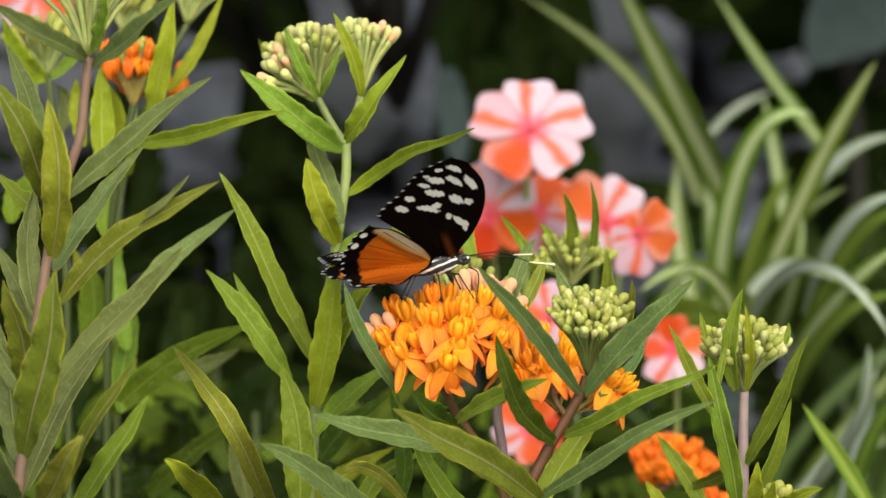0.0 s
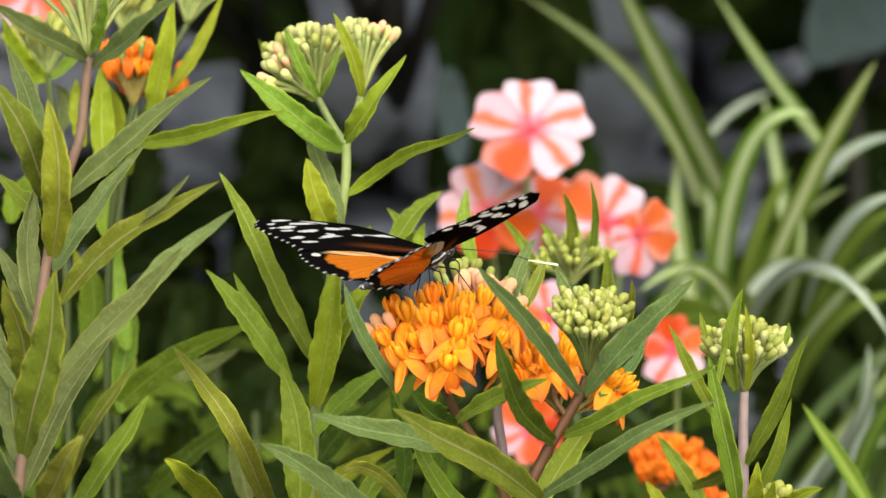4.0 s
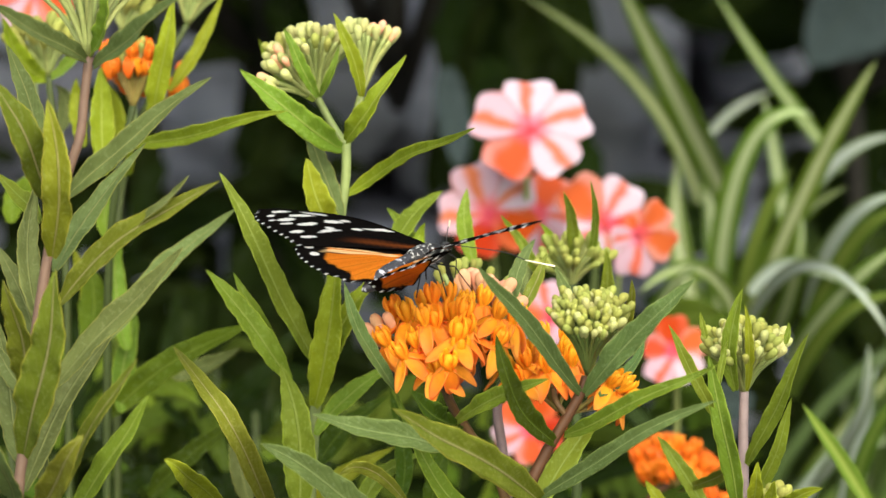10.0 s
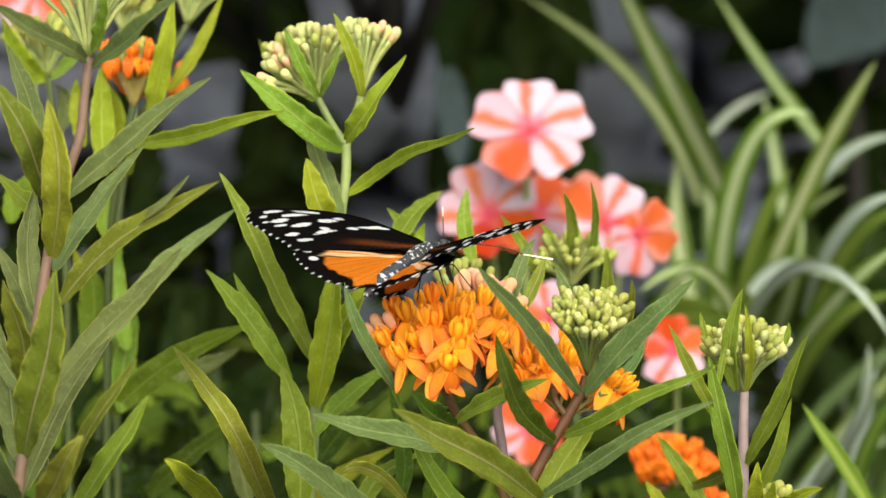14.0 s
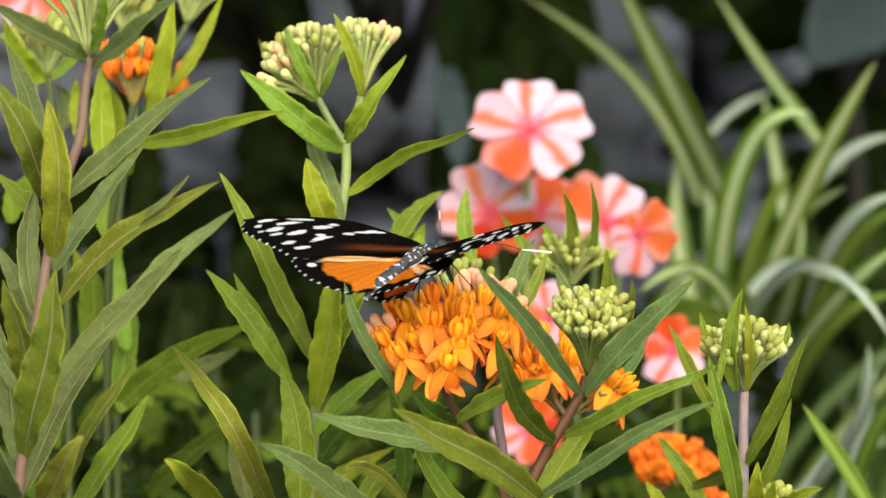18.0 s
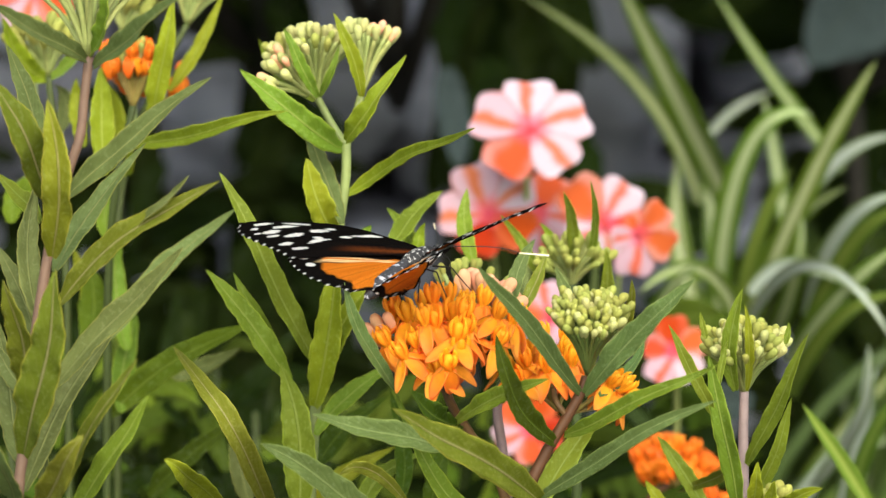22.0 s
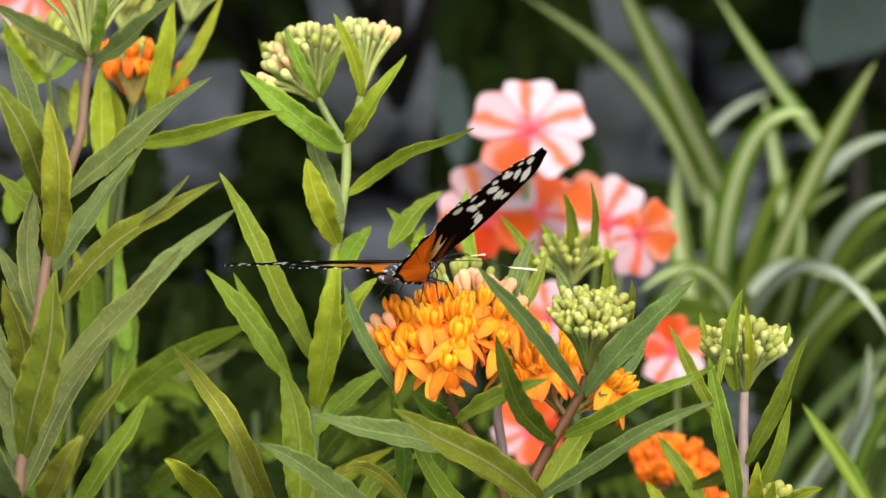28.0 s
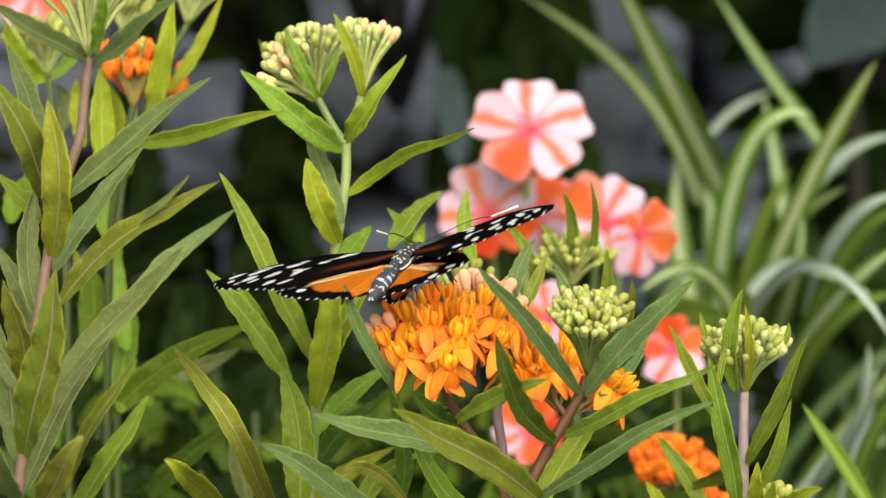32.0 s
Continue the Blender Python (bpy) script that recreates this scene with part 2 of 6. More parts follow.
def striped_fur():
    """Black fur with long slanting white stripes."""
    m = Nodes("thorax_fur", 0.7)
    tc = m.put("ShaderNodeTexCoord")
    x = m.put("ShaderNodeSeparateXYZ")
    m.t.links.new(tc.outputs["Object"], x.inputs[0])
    n, fine = m.noise(420.0, 2.0), m.noise(2600.0, 2.0)
    slant = m.math("MULTIPLY_ADD", x.outputs[0], -190.0, m.math("MULTIPLY", x.outputs[2], 560.0))
    band = m.math("FRACT", m.math("MULTIPLY_ADD", n, 0.55, slant))
    pale = m.ramp(m.math("ABSOLUTE", m.math("SUBTRACT", band, 0.5)), 0.20, 0.13)
    # stripes on the flanks, dots on the back
    top = m.ramp(x.outputs[2], 0.0004, 0.0012)
    pale = m.mix(top, pale, m.ramp(m.noise(1300.0, 2.0), 0.56, 0.66, 0.0, 0.7))
    col = m.mix(pale, (0.010, 0.009, 0.008), (0.78, 0.77, 0.70))
    col = m.mix(m.ramp(fine, 0.5, 0.7, 0.0, 0.3), col, (0.03, 0.03, 0.03))
    m.bump(fine, 0.6, 0.0002)
    return m.done(col)


ABDOMEN = fur_material("abdomen_scales", (0.017, 0.017, 0.02), (0.36, 0.36, 0.38), 480.0, 0.10)
THORAX = striped_fur()
HEAD = fur_material("head_scales", (0.010, 0.009, 0.008), (0.70, 0.69, 0.62), 620.0, 0.04)
BLACK = plain_material("chitin_black", (0.012, 0.011, 0.010), 0.35, 900.0)
EYE = plain_material("eye_dark", (0.02, 0.018, 0.016), 0.12, 900.0)
ANTENNA_TIP = plain_material("antenna_tip_cream", (0.85, 0.78, 0.52), 0.5, 900.0)


# ---- builders ----
def mesh_of(name, verts, faces, mats, uvs=None, slots=None, smooth=True):
    me = bpy.data.meshes.new(name)
    me.from_pydata([tuple(v) for v in verts], [], faces)
    for m in mats:
        me.materials.append(m)
    if uvs is not None:
        layer = me.uv_layers.new(name="UVMap")
        idx = np.empty(len(me.loops), dtype=np.int32)
        me.loops.foreach_get("vertex_index", idx)
        layer.data.foreach_set("uv", np.asarray(uvs, dtype=np.float32)[idx].ravel())
    if slots is not None:
        me.polygons.foreach_set("material_index", np.asarray(slots, dtype=np.int32))
    if smooth:
        me.polygons.foreach_set("use_smooth", np.ones(len(me.polygons), dtype=bool))
    me.update()
    return me


def place(name, me, parent, m, label=""):
    ob = new(name, me)
    ob.parent = parent
    ob.matrix_basis = m
    if label:
        ob["label"] = label
    return ob


def plant(name, root, label, category, group=""):
    ob = new(name)
    ob.empty_display_size = 0.02
    ob.location = root
    return tagged(ob, label, category, group)


def origin(ob):
    """The foot of a thing; a part adds its own place to that of its thing."""
    p = Vector(ob.location)
    while ob.parent:
        ob = ob.parent
        p += Vector(ob.location)
    return p


def curve3(p0, p1, p2, n):
    """Points and tangents on the arc through three places."""
    p0, p1, p2 = Vector(p0), Vector(p1), Vector(p2)
    c = 2 * p1 - 0.5 * (p0 + p2)
    out = []
    for i in range(n):
        s = i / (n - 1)
        p = (1 - s) ** 2 * p0 + 2 * s * (1 - s) * c + s * s * p2
        t = 2 * (1 - s) * (c - p0) + 2 * s * (p2 - c)
        out.append((s, p, t.normalized() if t.length > 1e-9 else (p2 - p0).normalized()))
    return out


def spline(pts, n):
    """Points on a smooth line through all the places, spaced by their distances."""
    pts = [Vector(p) for p in pts]
    ext = [2 * pts[0] - pts[1], *pts, 2 * pts[-1] - pts[-2]]
    out = []
    for k in range(len(pts) - 1):
        a, b, c, d = ext[k:k + 4]
        t1 = max(1e-6, (b - a).length ** 0.5)
        t2 = t1 + max(1e-6, (c - b).length ** 0.5)
        t3 = t2 + max(1e-6, (d - c).length ** 0.5)
        for i in range(n):
            t = t1 + (t2 - t1) * i / n
            a1 = a.lerp(b, t / t1)
            a2 = b.lerp(c, (t - t1) / (t2 - t1))
            a3 = c.lerp(d, (t - t2) / (t3 - t2))
            b1, b2 = a1.lerp(a2, t / t2), a2.lerp(a3, (t - t1) / (t3 - t1))
            out.append(b1.lerp(b2, (t - t1) / (t2 - t1)))
    out.append(pts[-1])
    return out


def lance(s):
    return 0.82 * math.sin(math.pi * min(1.0, s * 0.965 + 0.035) ** 0.80) ** 0.78


def strap(s):
    return min(1.0, 0.75 + s) * (1 - s ** 3.2) ** 0.9


def oval(s):
    return math.sin(math.pi * min(1.0, s * 0.95 + 0.05) ** 0.9) ** 0.65


def ovate(s):
    return math.sin(math.pi * min(1.0, s * 0.97 + 0.03) ** 0.62) ** 0.85


LEAVES = [0]


def leaf(parent, p0, p1, p2, width, turn=0.0, mat=None, fold=0.22, wave=1.0, shape=lance, back=None, name="leaf", rows=44, thick=0.00022, label=""):
    """A blade with a creased midrib from p0 through p1 to the tip p2. turn swings it about its length, away from facing the path."""
    LEAVES[0] += 1
    rng = random.Random(LEAVES[0] * 17 + 3)
    ph, ph2 = rng.uniform(0, 6.28), rng.uniform(0, 6.28)
    across = (-1.0, -0.72, -0.36, -0.07, 0.07, 0.36, 0.72, 1.0)
    o = Vector(p0)
    verts, uvs = [], []
    twist = rng.uniform(-16, 16)
    f1, f2, f3 = rng.uniform(11, 19), rng.uniform(24, 38), rng.uniform(60, 90)
    sway = (Vector(p2) - Vector(p0)).length * 0.030
    # blades turn their upper face to the light
    fall = (Vector(p2) - Vector(p0)).normalized().cross(FACE).z
    if shape is lance and abs(fall) > 0.25:
        turn = math.copysign(turn, -fall)
    for layer in (0, 1):
        for s, p, t in curve3(p0, p1, p2, rows):
            side = t.cross(FACE)
            if side.length < 0.05:
                side = t.cross(UP)
            side.normalize()
            nrm = side.cross(t).normalized()
            a = radians(turn + twist * (s - 0.3) + 5 * math.sin(7 * s + ph2))
            side, nrm = side * math.cos(a) + nrm * math.sin(a), nrm * math.cos(a) - side * math.sin(a)
            p = p + (side * math.sin(5.5 * s + ph) + nrm * math.sin(8 * s + ph2)) * (sway * wave * s * (1.1 - s))
            w = 0.5 * width * shape(s)
            for u in across:
                q = ph if u > 0 else ph2 + 1.3
                edge = 1 + wave * (0.045 * math.sin(f1 * 0.8 * s + q) + 0.04 * math.sin(f2 * s + 2 * q) + 0.03 * math.sin(f3 * s + 3 * q))
                ripple = wave * w * abs(u) ** 1.5 * (0.15 * math.sin(f1 * s + q) + 0.11 * math.sin(f2 * s + q * 1.7))
                lift = 1.45 * fold * w * (abs(u) ** 1.3) - 0.05 * w * math.exp(-(u / 0.1) ** 2)
                at = p + side * (u * w * edge) + nrm * (lift + ripple) - nrm * (thick * layer)
                verts.append(at - o)
                uvs.append((0.5 + 0.5 * u, s))
    k, half = len(across), rows * len(across)
    faces, slots = [], []
    for i in range(rows - 1):
        for j in range(k - 1):
            a = i * k + j
            faces.append((a, a + 1, a + k + 1, a + k))
            slots.append(0)
            b = a + half
            faces.append((b, b + k, b + k + 1, b + 1))
            slots.append(1)
        for j in (0, k - 1):
            a = i * k + j
            f = (a, a + k, a + k + half, a + half)
            faces.append(f if j == 0 else f[::-1])
            slots.append(0)
    me = mesh_of(name, verts, faces, (mat, back or mat), uvs, slots)
    ob = new(name, me)
    ob.parent = parent
    ob.location = o - origin(parent)
    if label:
        ob["label"] = label
    return ob


def tube(name, parent, pts, r0, r1, mat, sides=9, n=6, knobs=0.0, label=""):
    """A round stalk through the places, tapering from r0 to r1."""
    line = spline(pts, n)
    o = line[0]
    verts, faces = [], []
    prev = None
    for i, p in enumerate(line):
        t = (line[min(i + 1, len(line) - 1)] - line[max(i - 1, 0)]).normalized()
        side = t.cross(Vector((0.3, 1, 0.2))).normalized() if prev is None else (prev - t * prev.dot(t)).normalized()
        prev = side
        up = t.cross(side)
        s = i / (len(line) - 1)
        r = (r0 + (r1 - r0) * s) * (1 + knobs * math.sin(i * 2.1))
        for j in range(sides):
            a = 2 * math.pi * j / sides
            verts.append(p - o + side * (r * math.cos(a)) + up * (r * math.sin(a)))
    for i in range(len(line) - 1):
        for j in range(sides):
            a, b = i * sides + j, i * sides + (j + 1) % sides
            faces.append((a, b, b + sides, a + sides))
    faces.append(tuple(range(sides))[::-1])
    faces.append(tuple(range(len(verts) - sides, len(verts))))
    ob = new(name, mesh_of(name, verts, faces, (mat,)))
    ob.parent = parent
    ob.location = o - origin(parent)
    if label:
        ob["label"] = label
    return ob


def lathe(profile, sides=12, mats=(), name="lathe"):
    """A turned body about z from (radius, height) pairs."""
    verts, faces = [], []
    for r, z in profile:
        for j in range(sides):
            a = 2 * math.pi * j / sides
            verts.append((r * math.cos(a), r * math.sin(a), z))
    for i in range(len(profile) - 1):
        for j in range(sides):
            a, b = i * sides + j, i * sides + (j + 1) % sides
            faces.append((a, b, b + sides, a + sides))
    faces.append(tuple(range(sides))[::-1])
    faces.append(tuple(range(len(verts) - sides, len(verts))))
    return mesh_of(name, verts, faces, mats)


def aim(p, d, scale=1.0, spin=0.0):
    """A pose at p with its z along d."""
    q = Vector(d).to_track_quat("Z", "Y").to_matrix().to_4x4()
    return Matrix.Translation(p) @ q @ Matrix.Rotation(spin, 4, "Z") @ Matrix.Scale(scale, 4)


# one bud of unit length, pointed at its top
BUD_FORM = [(0.15, -0.12), (0.19, 0.08), (0.25, 0.28), (0.29, 0.50), (0.295, 0.66), (0.25, 0.84), (0.15, 0.96), (0.02, 1.0)]
BUD_MESH = {m.name: lathe(BUD_FORM, 10, (m,), "bud") for m in (BUD, BUD_GREEN, BUD_PEACH)}


def dome(n, half_angle, rng):
    """Directions spread over a cap about +z."""
    out = []
    lo = math.cos(radians(half_angle))
    for i in range(n):
        z = 1 - (1 - lo) * (i + 0.5) / n
        a = i * 2.399963 + rng.uniform(-0.25, 0.25)
        r = math.sqrt(max(0, 1 - z * z))
        out.append(Vector((r * math.cos(a), r * math.sin(a), z)))
    return out


def bud_umbel(parent, hub, top, n, half_angle, bud, mats=("bud_cream_green",), stalk=None, seed=1, r=0.00075, even=0.9):
    """Stalked buds that fan out of the hub; top is the middle of the head."""
    rng = random.Random(seed)
    hub, top = Vector(hub), Vector(top)
    axis = top - hub
    q = axis.to_track_quat("Z", "Y")
    o = origin(parent)
    for d in dome(n, half_angle, rng):
        k = axis.length * rng.uniform(even, 1.04) * (0.82 + 0.18 * d.z)
        end = hub + q @ d * k
        mid = hub + (q @ Vector((d.x * 0.75, d.y * 0.75, d.z))).normalized() * k * 0.55
        tube("flower_stalk", parent, (hub, mid, end), r, r * 0.85, stalk or PEDICEL, 6, 3)
        out = (end - mid).normalized() + Vector((rng.uniform(-.2, .2), rng.uniform(-.2, .2), rng.uniform(-.1, .3)))
        size = bud * rng.uniform(0.8, 1.15)
        place("bud", BUD_MESH[rng.choice(mats)], parent, aim(end - o - out.normalized() * size * 0.08, out, size, rng.uniform(0, 6)))


def petal_mesh(name, length, width, bend, mat, lobed=0.0, cup=0.15, rows=9, cols=7, shape=None, thick=0.00025, rounded=0.0):
    """A petal that starts at the origin along +x and bends down by bend degrees; its face is +z."""
    verts, uvs, faces = [], [], []
    for layer in (0, 1):
        for i in range(rows):
            s = i / (rows - 1)
            a = radians(bend) * s
            if abs(bend) > 1:
                x, z = length * math.sin(a) / radians(bend), -length * (1 - math.cos(a)) / radians(bend)
            else:
                x, z = length * s, 0
            for j in range(cols):
                u = 2 * j / (cols - 1) - 1
                w = 0.5 * width * (shape(s) if shape else math.sin(math.pi * min(1, 0.12 + 0.88 * s) ** 0.8) ** 0.6)
                back = lobed * length * (max(0.0, s - 0.6) / 0.4) ** 2 * (math.cos(u * math.pi) * 0.5 + 0.5) + rounded * length * (s * u) ** 2
                verts.append((x - back, u * w, z + cup * w * u * u - layer * thick))
                uvs.append((0.5 + 0.5 * u, s))
    half = rows * cols
    for i in range(rows - 1):
        for j in range(cols - 1):
            a = i * cols + j
            faces.append((a, a + cols, a + cols + 1, a + 1))
            b = a + half
            faces.append((b, b + 1, b + cols + 1, b + cols))
        for j in (0, cols - 1):
            a = i * cols + j
            f = (a, a + half, a + cols + half, a + cols)
            faces.append(f if j == 0 else f[::-1])
    for base in (0, (rows - 1) * cols):
        for j in range(cols - 1):
            a = base + j
            f = (a, a + 1, a + 1 + half, a + half)
            faces.append(f if base == 0 else f[::-1])
    return mesh_of(name, verts, faces, (mat,), uvs)


def crown_mesh(mat):
    """Five upright hoods round a stubby column."""
    verts, faces = [], []
    for k in range(5):
        a = 2 * math.pi * k / 5
        c, s = math.cos(a), math.sin(a)
        rows = [(0.0007, 0.0002, 0.0004), (0.0011, 0.0010, 0.0007), (0.0016, 0.0024, 0.00095), (0.0018, 0.0037, 0.00095), (0.0018, 0.0048, 0.00065), (0.0014, 0.0056, 0.00018)]
        b = len(verts)
        for r, z, w in rows:
            for dx, dy in ((0.5, 0), (0.25, 0.9), (-0.45, 0.5), (-0.45, -0.5), (0.25, -0.9)):
                x, y = r + dx * w * 1.1, dy * w
                verts.append((x * c - y * s, x * s + y * c, z))
        for i in range(len(rows) - 1):
            for j in range(5):
                p, q = b + i * 5 + j, b + i * 5 + (j + 1) % 5
                faces.append((p, q, q + 5, p + 5))
        faces.append(tuple(b + 25 + j for j in range(5)))
    b = len(verts)
    prof = [(0.0012, 0.0), (0.0011, 0.0028), (0.0013, 0.0038), (0.0006, 0.0046)]
    for r, z in prof:
        for j in range(8):
            verts.append((r * math.cos(j * math.pi / 4), r * math.sin(j * math.pi / 4), z))
    for i in range(3):
        for j in range(8):
            p, q = b + i * 8 + j, b + i * 8 + (j + 1) % 8
            faces.append((p, q, q + 8, p + 8))
    faces.append(tuple(b + 24 + j for j in range(8)))
    return mesh_of("flower", verts, faces, (mat,))


def blunt(s):
    return math.sin(math.pi * min(1, 0.18 + 0.8 * s) ** 0.95) ** 0.7


CROWN = {"near": crown_mesh(HOOD), "deep": crown_mesh(DEEP_ORANGE)}
REFLEXED = {"near": [petal_mesh("petal", 0.0086, 0.0037, b, ORANGE, 0, 0.3, 9, 7, blunt) for b in (14, 34, -26)],
            "deep": [petal_mesh("petal", 0.0078, 0.0042, b, DEEP_ORANGE, 0, 0.22, 7, 5, blunt) for b in (100, 80, 115)]}


def milkweed_flower(parent, hub, end, out, tone, rng, size=1.0):
    hub, end, out = Vector(hub), Vector(end), Vector(out).normalized()
    o = origin(parent)
    mid = hub.lerp(end, 0.5) + Vector((rng.uniform(-1, 1), rng.uniform(-1, 1), rng.uniform(0, 1))) * 0.001
    tube("flower_stalk", parent, (hub, mid, end), 0.0006, 0.0006, PEDICEL_RED, 6, 3)
    f = place("flower", CROWN[tone], parent, aim(end - o, out, size, rng.uniform(0, 6)))
    lax = (26, 74) if tone == "near" else (25, 62)
    for k in range(5):
        tilt = radians(rng.uniform(*lax))
        m = Matrix.Rotation(2 * math.pi * (k + 0.5) / 5 + rng.uniform(-0.12, 0.12), 4, "Z") @ Matrix.Translation((0.0008, 0, 0.0004)) @ Matrix.Rotation(tilt, 4, "Y")
        place("petal", rng.choice(REFLEXED[tone]), f, m)


def flower_umbel(parent, hub, top, n, half_angle, tone="near", seed=1, size=1.0, up=0.35):
    rng = random.Random(seed)
    hub, top = Vector(hub), Vector(top)
    axis = top - hub
    q = axis.to_track_quat("Z", "Y")
    for d in dome(n, half_angle, rng):
        k = axis.length * rng.uniform(0.86, 1.04)
        w = q @ d
        milkweed_flower(parent, hub, hub + w * k, w + UP * up, tone, rng, size * rng.uniform(0.9, 1.08))


# ---- ground and the stones behind the bed ----
def ground():
    xs = [-300, -60, -12, -4] + [-2 + 0.1 * i for i in range(41)] + [4, 12, 60, 300]
    ys = [-300, -60, -12, -3] + [-1 + 0.1 * i for i in range(51)] + [6, 14, 60, 400]
    verts = []
    for y in ys:
        for x in xs:
            near = abs(x) <= 2 and -1 <= y <= 4
            z = 0.03 * (noise.noise(Vector((x * 2, y * 2, 0))) + 0.5 * noise.noise(Vector((x * 7, y * 7, 3)))) - 0.012 if near else -0.02
            verts.append((x, y, z))
    n = len(xs)
    faces = [(j * n + i, j * n + i + 1, (j + 1) * n + i + 1, (j + 1) * n + i) for j in range(len(ys) - 1) for i in range(n - 1)]
    # the sheet in front of the bed is pale, as an added reflector
    slots = [int(ys[j + 1] < 0.55) for j in range(len(ys) - 1) for i in range(n - 1)]
    tagged(new("ground", mesh_of("ground", verts, faces, (SOIL, BOUNCE_GROUND), None, slots)), "dark crumbly soil of a planted flower bed beside unseen pale ground added to bounce light", "ground", kind="structure")


def rock(x, y, z, sx, sy, sz, seed):
    bm = bmesh.new()
    bmesh.ops.create_icosphere(bm, subdivisions=4, radius=1.0)
    off = Vector((seed * 3.7, seed * 1.3, seed * 2.1))
    for v in bm.verts:
        p = v.co.copy()
        k = 1 + 0.30 * noise.noise(p * 1.1 + off) + 0.13 * noise.noise(p * 3.1 + off) + 0.05 * noise.noise(p * 8 + off)
        p = Vector([math.copysign(abs(c) ** 0.72, c) for c in p]) * k
        v.co = (p.x * sx, p.y * sy, p.z * sz)
    me = bpy.data.meshes.new("rock")
    bm.to_mesh(me)
    bm.free()
    me.materials.append(ROCK)
    me.polygons.foreach_set("use_smooth", np.ones(len(me.polygons), dtype=bool))
    ob = new("rock", me)
    ob.matrix_basis = pose(x, y, z, 0, 0, random.Random(seed).uniform(-25, 25))
    return tagged(ob, "weathered blue-grey boulder stacked in a dry stone bank", "rock", "stones of the bank")


def stone_bank():
    """Boulders piled against a low earth bank."""
    xs = [-3 + 0.2 * i for i in range(31)]
    verts, faces = [], []
    for y, z in ((2.55, 0.0), (2.6, 0.5), (2.68, 0.95), (2.9, 1.05), (3.6, 1.0), (4.4, 0.0)):
        for x in xs:
            verts.append((x, y + 0.04 * noise.noise(Vector((x * 3, z * 5, 1))), z - (0.02 if z == 0 else 0.04 * noise.noise(Vector((x * 2, z, 4))))))
    n = len(xs)
    faces = [(j * n + i, j * n + i + 1, (j + 1) * n + i + 1, (j + 1) * n + i) for j in range(5) for i in range(n - 1)]
    tagged(new("backdrop", mesh_of("backdrop", verts, faces, (SOIL,))), "dark earth bank behind the stones", "bank", kind="structure")
    rng = random.Random(5)
    seed = 0
    z = 0.08
    row = 0
    while z < 0.95:
        x = -1.35 + 0.07 * (row % 2)
        h = rng.uniform(0.075, 0.10)
        while x < 1.35:
            w = rng.uniform(0.075, 0.125)
            seed += 1
            rock(x + w, 2.42 + 0.06 * z + rng.uniform(-0.03, 0.05), z, w * 0.9, 0.12, h * rng.uniform(0.9, 1.08), seed)
            x += 2 * w * rng.uniform(0.86, 1.0)
        z += h * 1.72
        row += 1


